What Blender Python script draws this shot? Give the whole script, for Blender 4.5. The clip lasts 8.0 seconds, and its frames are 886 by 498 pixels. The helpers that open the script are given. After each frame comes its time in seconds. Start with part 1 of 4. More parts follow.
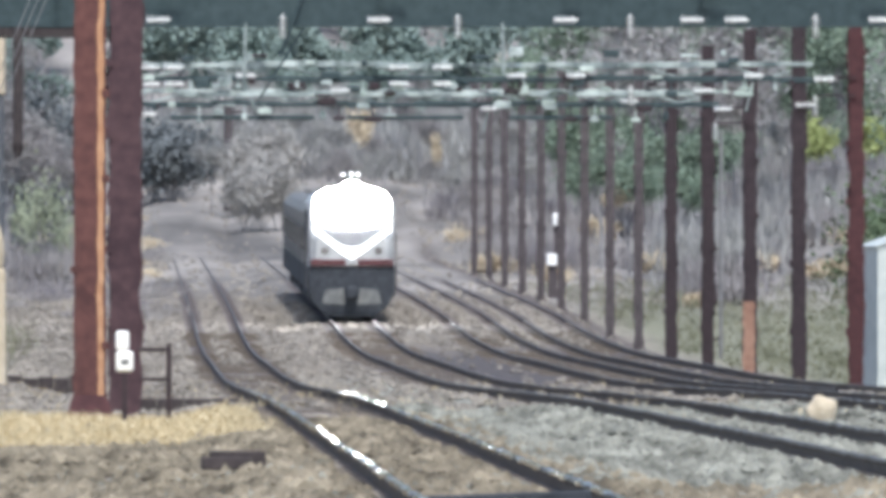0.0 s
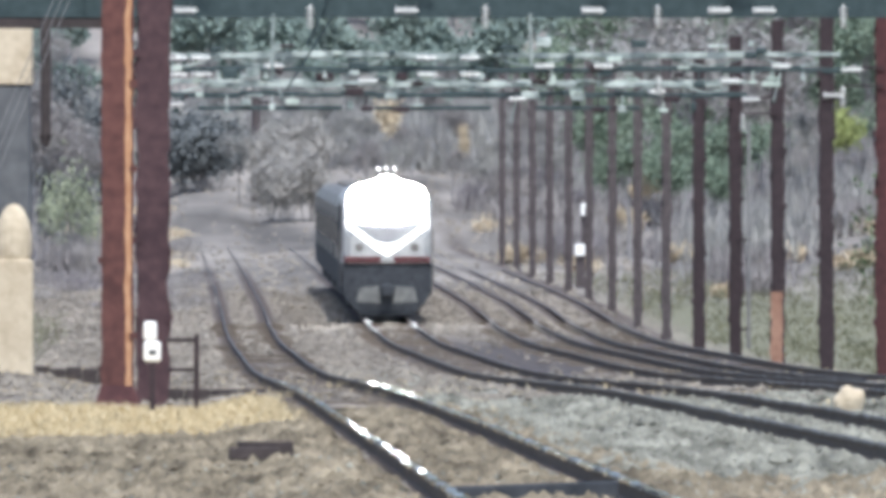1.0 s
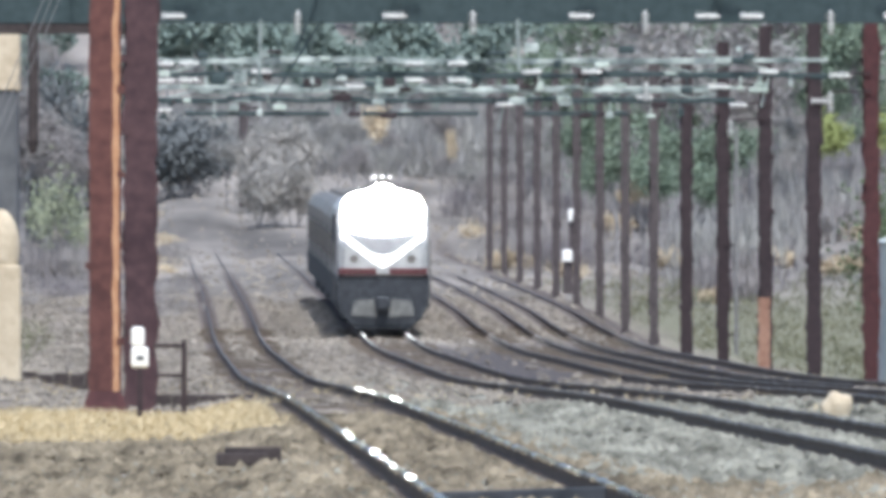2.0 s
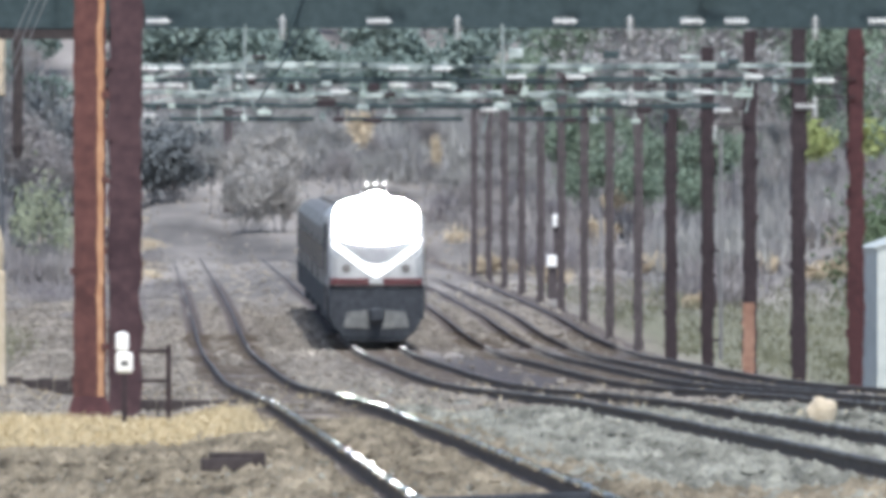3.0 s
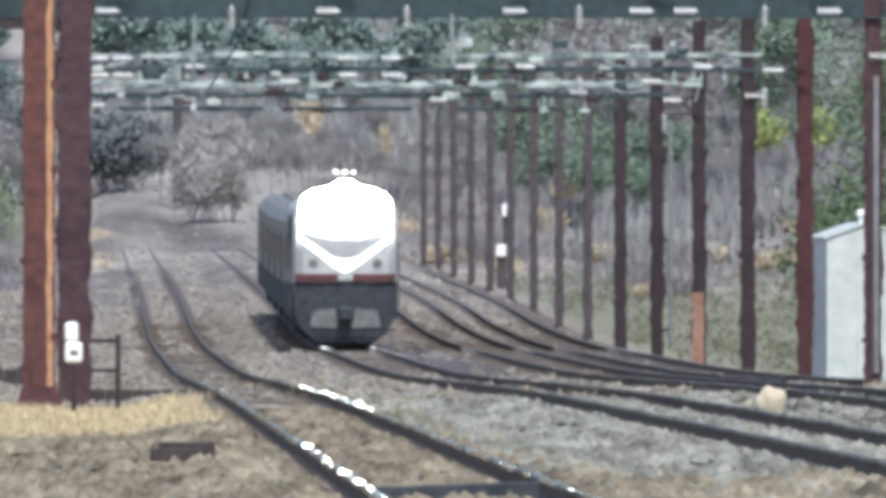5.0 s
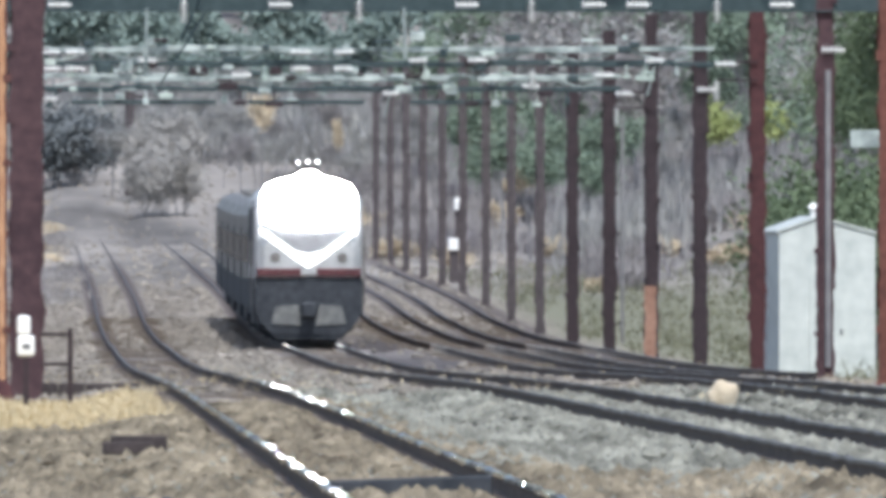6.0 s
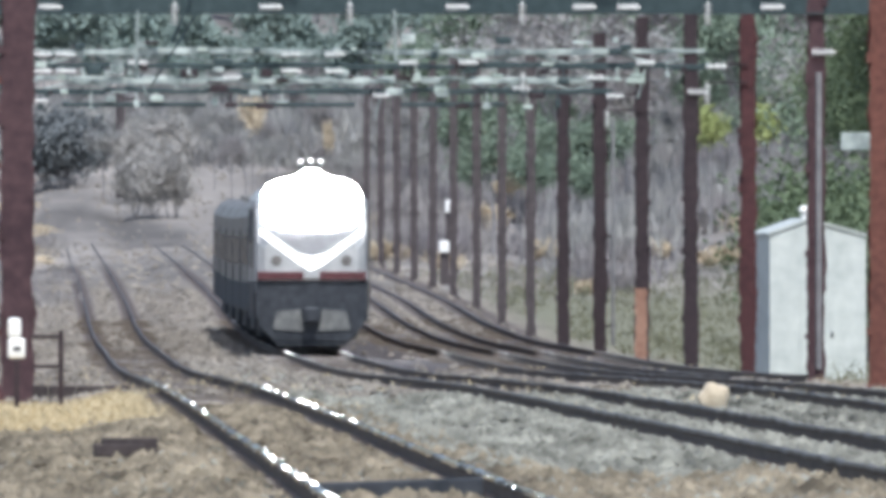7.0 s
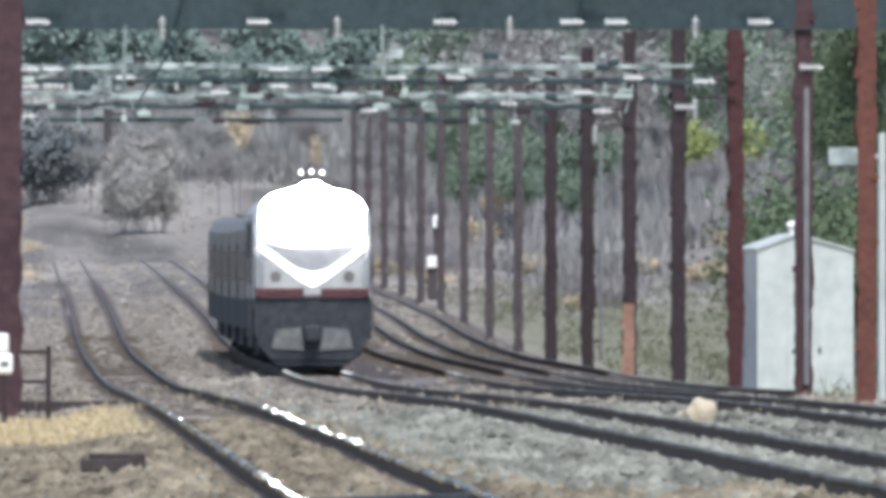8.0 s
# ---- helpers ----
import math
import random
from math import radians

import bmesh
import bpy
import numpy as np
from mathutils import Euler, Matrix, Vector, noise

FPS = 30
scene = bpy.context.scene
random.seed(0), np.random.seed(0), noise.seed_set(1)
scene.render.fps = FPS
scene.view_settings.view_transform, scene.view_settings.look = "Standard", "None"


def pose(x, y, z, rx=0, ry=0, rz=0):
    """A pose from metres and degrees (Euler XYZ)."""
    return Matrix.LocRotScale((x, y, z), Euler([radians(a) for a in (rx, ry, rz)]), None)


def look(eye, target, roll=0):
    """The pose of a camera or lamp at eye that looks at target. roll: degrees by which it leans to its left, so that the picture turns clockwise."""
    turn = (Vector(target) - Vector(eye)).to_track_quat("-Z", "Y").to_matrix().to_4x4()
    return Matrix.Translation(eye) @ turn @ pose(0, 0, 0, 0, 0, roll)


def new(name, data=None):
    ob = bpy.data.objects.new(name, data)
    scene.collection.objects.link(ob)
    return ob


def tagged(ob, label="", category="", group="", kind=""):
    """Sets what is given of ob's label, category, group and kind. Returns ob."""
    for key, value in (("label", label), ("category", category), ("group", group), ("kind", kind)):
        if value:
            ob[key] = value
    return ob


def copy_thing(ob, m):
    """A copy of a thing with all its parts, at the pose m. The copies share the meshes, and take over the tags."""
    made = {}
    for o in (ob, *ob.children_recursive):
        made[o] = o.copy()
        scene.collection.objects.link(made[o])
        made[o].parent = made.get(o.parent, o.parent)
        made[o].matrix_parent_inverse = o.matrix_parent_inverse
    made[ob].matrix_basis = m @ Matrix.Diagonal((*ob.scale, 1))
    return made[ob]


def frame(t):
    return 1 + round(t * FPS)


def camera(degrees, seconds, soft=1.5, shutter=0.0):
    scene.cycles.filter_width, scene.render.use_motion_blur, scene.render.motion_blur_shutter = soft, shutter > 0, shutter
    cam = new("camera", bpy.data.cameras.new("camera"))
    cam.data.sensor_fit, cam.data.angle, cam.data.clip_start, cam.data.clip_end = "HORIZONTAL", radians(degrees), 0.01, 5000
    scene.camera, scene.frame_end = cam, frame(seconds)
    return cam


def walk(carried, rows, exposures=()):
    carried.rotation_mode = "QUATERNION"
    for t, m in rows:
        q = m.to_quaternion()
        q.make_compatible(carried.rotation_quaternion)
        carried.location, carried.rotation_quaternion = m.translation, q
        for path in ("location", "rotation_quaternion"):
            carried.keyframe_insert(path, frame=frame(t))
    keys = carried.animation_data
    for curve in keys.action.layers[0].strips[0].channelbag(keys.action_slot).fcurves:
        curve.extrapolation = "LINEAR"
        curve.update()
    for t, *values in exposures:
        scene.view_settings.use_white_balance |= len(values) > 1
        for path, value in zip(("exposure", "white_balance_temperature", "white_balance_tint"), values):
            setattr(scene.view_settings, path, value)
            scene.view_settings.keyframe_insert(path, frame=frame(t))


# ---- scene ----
cam = camera(1.996, 8.0, soft=5.0)
# Lens constant of the long telephoto: radians of turn for one unit of the rows below.
U = 1 / 45000.0
EYE_Z = 1.45
# seconds, turn to the left and tilt upwards, in units of U
PAN = ((0.0, 0, 0), (0.5, 36, -20), (1.0, 49, -17), (1.2, 49, -19), (1.5, 37, -20), (2.0, 27, -7), (2.2, 17, -6), (3.3, -8, 4), (3.5, -16, 3), (4.0, -26, -1),
       (4.5, -47, 0), (5.0, -90, -16), (5.2, -117, -28), (6.3, -181, -27), (6.5, -184, -29), (7.0, -191, -23), (7.5, -193, -14), (8.0, -213, 4))
walk(cam, [(t, pose(0, 0, EYE_Z, 90 + math.degrees((100 + dy) * U), 0, math.degrees(dx * U))) for t, dx, dy in PAN],
     [(0.0, 0.49, 6130, 9), (2.0, 0.48, 6130, 9), (3.5, 0.41, 6130, 9), (6.5, 0.42, 6130, 9), (7.0, 0.38, 6130, 9), (8.0, 0.38, 6130, 9)])

# ---- world, sun, exposure ----
SUN_EL, SUN_AZ = 56.0, 171.0  # degrees; azimuth clockwise from the way ahead
world = bpy.data.worlds.new("world")
scene.world = world
world.use_nodes = True
wn = world.node_tree
sky = wn.nodes.new("ShaderNodeTexSky")
sky.sky_type, sky.sun_disc = "NISHITA", False
sky.sun_elevation, sky.sun_rotation = radians(SUN_EL), radians(SUN_AZ)
sky.dust_density, sky.air_density = 2.5, 1.0
wn.links.new(sky.outputs[0], wn.nodes["Background"].inputs[0])
wn.nodes["Background"].inputs[1].default_value = 0.15
sun = new("sun", bpy.data.lights.new("sun", "SUN"))
sun.data.energy, sun.data.angle, sun.data.color = 2.55, radians(0.6), (1.0, 0.97, 0.92)
az, el = radians(SUN_AZ), radians(SUN_EL)
sun.matrix_world = look((300 * math.sin(az) * math.cos(el), 300 * math.cos(az) * math.cos(el) + 400, 300 * math.sin(el)), (0, 400, 0))


# ---- materials ----
def material(name, dark, light, rough=0.8, metal=0.0, grain=8.0, coarse=0.6, bump=0.3, spec=0.3, vary=0.0, along=1.0):
    """Two scales of noise mix two colours; fine noise makes the relief."""
    m = bpy.data.materials.new(name)
    m.use_nodes = True
    nt = m.node_tree
    n, link = nt.nodes, nt.links.new
    bsdf = n["Principled BSDF"]
    tc = n.new("ShaderNodeTexCoord")
    fine, big = n.new("ShaderNodeTexNoise"), n.new("ShaderNodeTexNoise")
    for node, scale in ((fine, grain), (big, coarse)):
        node.inputs["Scale"].default_value = scale
        node.inputs["Detail"].default_value = 5
        if along == 1.0:
            link(tc.outputs["Object"], node.inputs["Vector"])
            continue
        # dirt drawn out along the line of the tracks
        stretch = n.new("ShaderNodeMapping")
        stretch.inputs["Scale"].default_value = (1, along, 1)
        link(tc.outputs["Object"], stretch.inputs["Vector"])
        link(stretch.outputs[0], node.inputs["Vector"])
    mix = n.new("ShaderNodeMath")
    mix.operation = "MULTIPLY_ADD"
    link(fine.outputs[0], mix.inputs[0])
    mix.inputs[1].default_value = 0.6
    half = n.new("ShaderNodeMath")
    half.operation = "MULTIPLY"
    link(big.outputs[0], half.inputs[0])
    half.inputs[1].default_value = 0.4
    link(half.outputs[0], mix.inputs[2])
    ramp = n.new("ShaderNodeValToRGB")
    ramp.color_ramp.elements[0].position, ramp.color_ramp.elements[1].position = 0.36, 0.64
    ramp.color_ramp.elements[0].color, ramp.color_ramp.elements[1].color = (*dark, 1), (*light, 1)
    link(mix.outputs[0], ramp.inputs[0])
    colour = ramp.outputs[0]
    if vary:
        info = n.new("ShaderNodeObjectInfo")
        geo = n.new("ShaderNodeNewGeometry")
        add = n.new("ShaderNodeMath")
        link(info.outputs["Random"], add.inputs[0])
        link(geo.outputs["Random Per Island"], add.inputs[1])
        span = n.new("ShaderNodeMapRange")
        span.inputs["From Max"].default_value = 2.0
        span.inputs["To Min"].default_value, span.inputs["To Max"].default_value = 1 - vary, 1 + vary
        link(add.outputs[0], span.inputs[0])
        hsv = n.new("ShaderNodeHueSaturation")
        link(span.outputs[0], hsv.inputs["Value"])
        link(colour, hsv.inputs["Color"])
        colour = hsv.outputs[0]
    link(colour, bsdf.inputs["Base Color"])
    bsdf.inputs["Roughness"].default_value, bsdf.inputs["Metallic"].default_value = rough, metal
    bsdf.inputs["Specular IOR Level"].default_value = spec
    if bump:
        b = n.new("ShaderNodeBump")
        b.inputs["Strength"].default_value, b.inputs["Distance"].default_value = bump, 0.03
        link(fine.outputs[0], b.inputs["Height"])
        link(b.outputs[0], bsdf.inputs["Normal"])
    return m


def glow(name, colour, strength):
    m = bpy.data.materials.new(name)
    m.use_nodes = True
    bsdf = m.node_tree.nodes["Principled BSDF"]
    bsdf.inputs["Base Color"].default_value = (0.8, 0.8, 0.8, 1)
    bsdf.inputs["Emission Color"].default_value = (*colour, 1)
    bsdf.inputs["Emission Strength"].default_value = strength
    return m


RUST = material("rusty_steel", (0.066, 0.028, 0.026), (0.132, 0.057, 0.049), 0.75, 0.0, 6, 0.7, 0.4)
MAROON = material("maroon_rust", (0.041, 0.016, 0.018), (0.083, 0.033, 0.034), 0.8, 0.0, 6, 0.6, 0.4)
RUST_RED = material("red_rust", (0.088, 0.036, 0.028), (0.16, 0.065, 0.049), 0.8, 0.0, 7, 0.8, 0.4)
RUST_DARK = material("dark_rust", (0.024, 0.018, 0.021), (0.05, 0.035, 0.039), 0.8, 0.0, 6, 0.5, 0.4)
POST = material("orange_brown_rust", (0.22, 0.12, 0.085), (0.36, 0.22, 0.16), 0.85, 0.0, 6, 0.8, 0.3)
PLUM = material("purple_brown_rust", (0.043, 0.024, 0.029), (0.086, 0.049, 0.053), 0.8, 0.0, 6, 0.5, 0.4)
RUST_PALE = material("sunlit_orange_rust", (0.34, 0.17, 0.09), (0.52, 0.31, 0.18), 0.85, 0.0, 5, 1.2, 0.4)
GREEN_STEEL = material("green_painted_steel", (0.026, 0.044, 0.048), (0.05, 0.074, 0.078), 0.55, 0.0, 5, 0.5, 0.2)
PALE_STEEL = material("galvanised_steel", (0.075, 0.105, 0.105), (0.52, 0.58, 0.55), 0.6, 0.1, 2.2, 0.9, 0.2)
FITTING = material("pale_green_fitting", (0.30, 0.37, 0.33), (0.50, 0.56, 0.51), 0.7, 0.0, 3, 0.8, 0.2)
CERAMIC = material("glazed_porcelain", (0.78, 0.78, 0.76), (0.9, 0.9, 0.88), 0.25, 0.0, 8, 1, 0.05, 0.5)
RAIL_SIDE = material("rail_web_rust", (0.06, 0.046, 0.038), (0.125, 0.093, 0.076), 0.8, 0.0, 9, 0.5, 0.3)
RAIL_TOP = material("polished_rail_head", (0.45, 0.45, 0.46), (0.62, 0.62, 0.62), 0.055, 1.0, 20, 0.6, 0.0)
DULL_TOP = material("dull_rail_head", (0.09, 0.08, 0.075), (0.16, 0.14, 0.13), 0.55, 0.6, 12, 0.6, 0.1)
TIE = material("weathered_sleeper", (0.08, 0.065, 0.055), (0.2, 0.17, 0.14), 0.9, 0, 10, 1, 0.4, 0.2, 0.25)
STONE = material("ballast_stone", (0.08, 0.08, 0.068), (0.3, 0.3, 0.256), 0.9, 0, 4, 1.2, 0.3, 0.3, 0.45, 0.03)
BROWN_STONE = material("dusty_brown_stone", (0.095, 0.081, 0.06), (0.335, 0.288, 0.21), 0.95, 0, 4, 1.2, 0.3, 0.2, 0.42, 0.03)
STRAW = material("dry_grass", (0.42, 0.345, 0.215), (0.64, 0.55, 0.37), 0.9, 0, 4, 0.5, 0, 0.2, 0.3)
WEED = material("green_weeds", (0.11, 0.115, 0.072), (0.215, 0.216, 0.148), 0.8, 0, 4, 0.4, 0, 0.2, 0.14)
BARK = material("grey_bark", (0.16, 0.155, 0.16), (0.32, 0.31, 0.31), 0.9, 0, 3, 0.3, 0.3, 0.2, 0.2)
# twigs: haze of the distance put into paler, bluer colours
TWIG = material("bare_twigs", (0.186, 0.186, 0.202), (0.38, 0.38, 0.35), 0.9, 0, 0.3, 0.06, 0, 0.2, 0.10)
TWIG_PLUM = material("purple_brown_twigs", (0.175, 0.162, 0.18), (0.335, 0.32, 0.302), 0.9, 0, 0.3, 0.06, 0, 0.2, 0.10)
TWIG_PALE = material("pale_bleached_twigs", (0.27, 0.262, 0.25), (0.45, 0.435, 0.41), 0.9, 0, 0.3, 0.06, 0, 0.2, 0.10)
TWIGS = (TWIG, TWIG_PLUM, TWIG_PALE)
# steel far along the line: haze put into a paler colour
FAR_STEEL = material("haze_greyed_steel", (0.05, 0.042, 0.045), (0.1, 0.085, 0.088), 0.85, 0, 6, 0.5, 0.3)
TARRED = material("tarred_timber", (0.03, 0.025, 0.025), (0.065, 0.053, 0.052), 0.85, 0, 8, 0.8, 0.3)
CONDUIT = material("grey_conduit", (0.15, 0.15, 0.155), (0.26, 0.255, 0.255), 0.7, 0, 3, 0.7, 0.2)
# paler than the near leaves: haze put into the far crowns' colour
LEAF = material("spring_leaves", (0.122, 0.172, 0.127), (0.23, 0.29, 0.22), 0.7, 0, 1.5, 0.25, 0, 0.3, 0.15)
LEAF_DEEP = material("deep_green_leaves", (0.075, 0.108, 0.06), (0.145, 0.19, 0.11), 0.7, 0, 1.2, 0.25, 0, 0.3, 0.2)
LEAF_FRESH = material("pale_fresh_leaves", (0.22, 0.255, 0.17), (0.36, 0.39, 0.28), 0.7, 0, 1.5, 0.25, 0, 0.3, 0.15)
LEAF_TAN = material("dry_tan_leaves", (0.46, 0.38, 0.27), (0.68, 0.6, 0.46), 0.8, 0, 1.5, 0.25, 0, 0.2, 0.25)
CLOD = material("pale_tan_earth_clods", (0.155, 0.14, 0.122), (0.33, 0.30, 0.258), 0.95, 0, 2.2, 0.6, 0.2, 0.1, 0.3, 0.008)
LEAF_DARK = material("dull_dark_evergreen", (0.1, 0.113, 0.12), (0.18, 0.195, 0.2), 0.8, 0, 1.5, 0.25, 0, 0.2, 0.12)
LEAF_YELLOW = material("yellow_green_leaves", (0.235, 0.275, 0.1), (0.4, 0.445, 0.2), 0.7, 0, 1.5, 0.25, 0, 0.3, 0.3)
# needles lightened to sage, with haze put into the colour
NEEDLE = material("blue_green_needles", (0.13, 0.178, 0.16), (0.26, 0.325, 0.295), 0.8, 0, 1.5, 0.2, 0, 0.2, 0.12)
WHITE = material("white_painted_metal", (0.42, 0.455, 0.435), (0.57, 0.60, 0.57), 0.5, 0, 3, 0.6, 0.1)
CREAM = material("cream_concrete", (0.44, 0.365, 0.26), (0.62, 0.54, 0.41), 0.85, 0, 5, 0.7, 0.2)
GREY_PANEL = material("grey_panel", (0.075, 0.08, 0.087), (0.13, 0.136, 0.144), 0.7, 0, 3, 0.6, 0.1)
LOCO_WHITE = material("silver_white_paint", (0.34, 0.35, 0.355), (0.48, 0.49, 0.49), 0.45, 0.1, 2, 0.5, 0.02)
LOCO_GREY = material("dusty_grey_paint", (0.11, 0.105, 0.10), (0.20, 0.19, 0.18), 0.5, 0, 2, 0.4, 0.05)
LOCO_DARK = material("underframe_grime", (0.022, 0.027, 0.034), (0.05, 0.056, 0.066), 0.75, 0, 5, 0.6, 0.2)
LOCO_RED = material("red_stripe_paint", (0.07, 0.027, 0.031), (0.115, 0.043, 0.048), 0.45, 0, 3, 0.5, 0.02)
COACH_GLASS = material("dark_coach_glass", (0.02, 0.023, 0.027), (0.035, 0.04, 0.045), 0.25, 0, 2, 0.5, 0, 0.3)
# headlight glare put into a paler glass colour
GLASS = material("glare_paled_glass", (0.28, 0.285, 0.3), (0.38, 0.39, 0.405), 0.12, 0, 2, 0.5, 0, 0.6)
PLOW = material("worn_grey_plow", (0.085, 0.092, 0.095), (0.19, 0.195, 0.19), 0.7, 0, 4, 0.8, 0.2)
# glare spread wider than the lamps themselves, as a glowing surface
GLARE = glow("headlight_glare", (1.0, 0.98, 0.95), 110.0)


def patchy_wear(m):
    """Polished stretches broken by dull, pitted ones along the rail."""
    nt = m.node_tree
    n, link = nt.nodes, nt.links.new
    tc, spots, span = n.new("ShaderNodeTexCoord"), n.new("ShaderNodeTexNoise"), n.new("ShaderNodeMapRange")
    spots.inputs["Scale"].default_value, spots.inputs["Detail"].default_value = 0.22, 3
    link(tc.outputs["Object"], spots.inputs["Vector"])
    link(spots.outputs[0], span.inputs[0])
    span.inputs["From Min"].default_value, span.inputs["From Max"].default_value = 0.50, 0.58
    span.inputs["To Min"].default_value, span.inputs["To Max"].default_value = 0.045, 0.5
    bsdf = n["Principled BSDF"]
    link(span.outputs[0], bsdf.inputs["Roughness"])
    steel = bsdf.inputs["Base Color"].links[0].from_socket
    rust = n.new("ShaderNodeMix")
    rust.data_type = "RGBA"
    share = n.new("ShaderNodeMapRange")
    share.inputs["From Min"].default_value, share.inputs["From Max"].default_value = 0.50, 0.58
    link(spots.outputs[0], share.inputs[0])
    link(share.outputs[0], rust.inputs["Factor"])
    link(steel, rust.inputs[6])
    rust.inputs[7].default_value = (0.10, 0.085, 0.075, 1)
    link(rust.outputs[2], bsdf.inputs["Base Color"])


patchy_wear(RAIL_TOP)
STRIP = glow("v_strip_glow", (1.0, 0.98, 0.96), 3.0)


# ---- line of the railway ----
SLOPE = 0.0122  # the tracks run this much to the left for each metre ahead
TRACKS = (2.9, 7.75, 11.95)
SIDING = 14.6  # old track by the poles, half buried
WAY = np.array((0, 300, 391, 474, 540, 600, 650, 700, 760, 803, 870, 900, 1000, 1184, 1800, 2500, 5000), float)
RISE = np.array((0.02, 0.02, 0.01, -0.12, -0.24, -0.26, -0.18, -0.08, 0.0, 0.18, 0.63, 0.98, 1.70, 2.9, 6.6, 10.8, 26), float)
FINE_D = np.arange(0, 5001, 5.0)
FINE_Z = np.convolve(np.pad(np.interp(FINE_D, WAY, RISE), 6, mode="edge"), np.ones(13) / 13, "valid")


def rail_z(d):
    """Height of the rail heads at d metres ahead."""
    return float(np.interp(d, FINE_D, FINE_Z))


def ground_z(a, d):
    """Height of the ground; a is the distance across from the line through the camera along the tracks."""
    z = rail_z(d) - 0.34
    near = min(abs(a - t) for t in (*TRACKS, SIDING))
    bed = max(0.0, min(1.0, (2.3 - near) / 0.7))
    z += 0.155 * bed
    # far along, the bed is raised over the rails, standing in for haze
    z += 0.12 * bed * min(1.0, max(0.0, (d - 870) / 60))
    if 2.9 < a < 11.95:
        z = max(z, rail_z(d) - 0.28)
    if a < -1:
        z += min(0.35, (-1 - a) * 0.2) * min(1, max(0, (d - 380) / 60))
    if a < -7:
        z += min(9.0, (-7 - a) * 0.22) * min(1, max(0, (d - 420) / 200))
    if a > 26:
        z += min(8.0, (a - 26) * 0.12) * min(1, max(0, (d - 700) / 400))
    if d > 1370:
        z += min(70.0, (d - 1370) * 0.018) + min(1.0, (d - 1370) / 80) * 0.4 * noise.noise((a * 0.09, d * 0.012, 8))
    if d > 1950:
        z += min(40.0, (d - 1950) * 0.03)
    return z + (0.10 - 0.07 * bed) * noise.noise((a * 0.35, d * 0.06, 0)) + 0.03 * noise.noise((a * 1.7, d * 0.4, 5))


def place(a, d, z=None):
    return Vector((a - SLOPE * d, d, ground_z(a, d) if z is None else z))


def across(u, d):
    """The distance across at which a sight line of slope u (in units of U) lies at d metres ahead."""
    return u * U * d + SLOPE * d


TURN = math.degrees(math.atan(SLOPE))


def mesh_object(name, bm, mat, parent=None, label=""):
    me = bpy.data.meshes.new(name)
    bm.to_mesh(me)
    bm.free()
    for m in (mat if isinstance(mat, (list, tuple)) else [mat]):
        me.materials.append(m)
    ob = new(name, me)
    if parent is not None:
        ob.parent = parent
    if label:
        ob["label"] = label
    return ob


def part(name, bm, mat, parent, label=""):
    return mesh_object(name, bm, mat, parent, label)


def raw(name, verts, faces, mat, parent=None):
    me = bpy.data.meshes.new(name)
    me.from_pydata(verts, [], faces)
    me.materials.append(mat)
    ob = new(name, me)
    if parent is not None:
        ob.parent = parent
    return ob


def box(bm, x0, x1, y0, y1, z0, z1, bevel=0.0):
    made = bmesh.ops.create_cube(bm, size=1, matrix=Matrix.LocRotScale(((x0 + x1) / 2, (y0 + y1) / 2, (z0 + z1) / 2), None, (x1 - x0, y1 - y0, z1 - z0)))
    if bevel:
        edges = {e for v in made["verts"] for e in v.link_edges}
        bmesh.ops.bevel(bm, geom=list(edges), offset=bevel, segments=2, affect="EDGES", profile=0.5)
    return made["verts"]


def tube(bm, p, q, r0, r1, n=8):
    p, q = Vector(p), Vector(q)
    way = q - p
    m = Matrix.Translation((p + q) / 2) @ way.to_track_quat("Z", "Y").to_matrix().to_4x4()
    bmesh.ops.create_cone(bm, cap_ends=True, segments=n, radius1=r0, radius2=r1, depth=way.length, matrix=m)


def prism(bm, outline, y0, y1):
    """An outline of (x, z) pushed along y."""
    a = [bm.verts.new((x, y0, z)) for x, z in outline]
    b = [bm.verts.new((x, y1, z)) for x, z in outline]
    n = len(outline)
    bm.faces.new(a), bm.faces.new(b[::-1])
    for i in range(n):
        bm.faces.new((a[i], b[i], b[(i + 1) % n], a[(i + 1) % n]))
    bmesh.ops.recalc_face_normals(bm, faces=bm.faces)


def thing(name, m, label, category, group=""):
    ob = new(name)
    ob.matrix_world = m
    return tagged(ob, label, category, group)


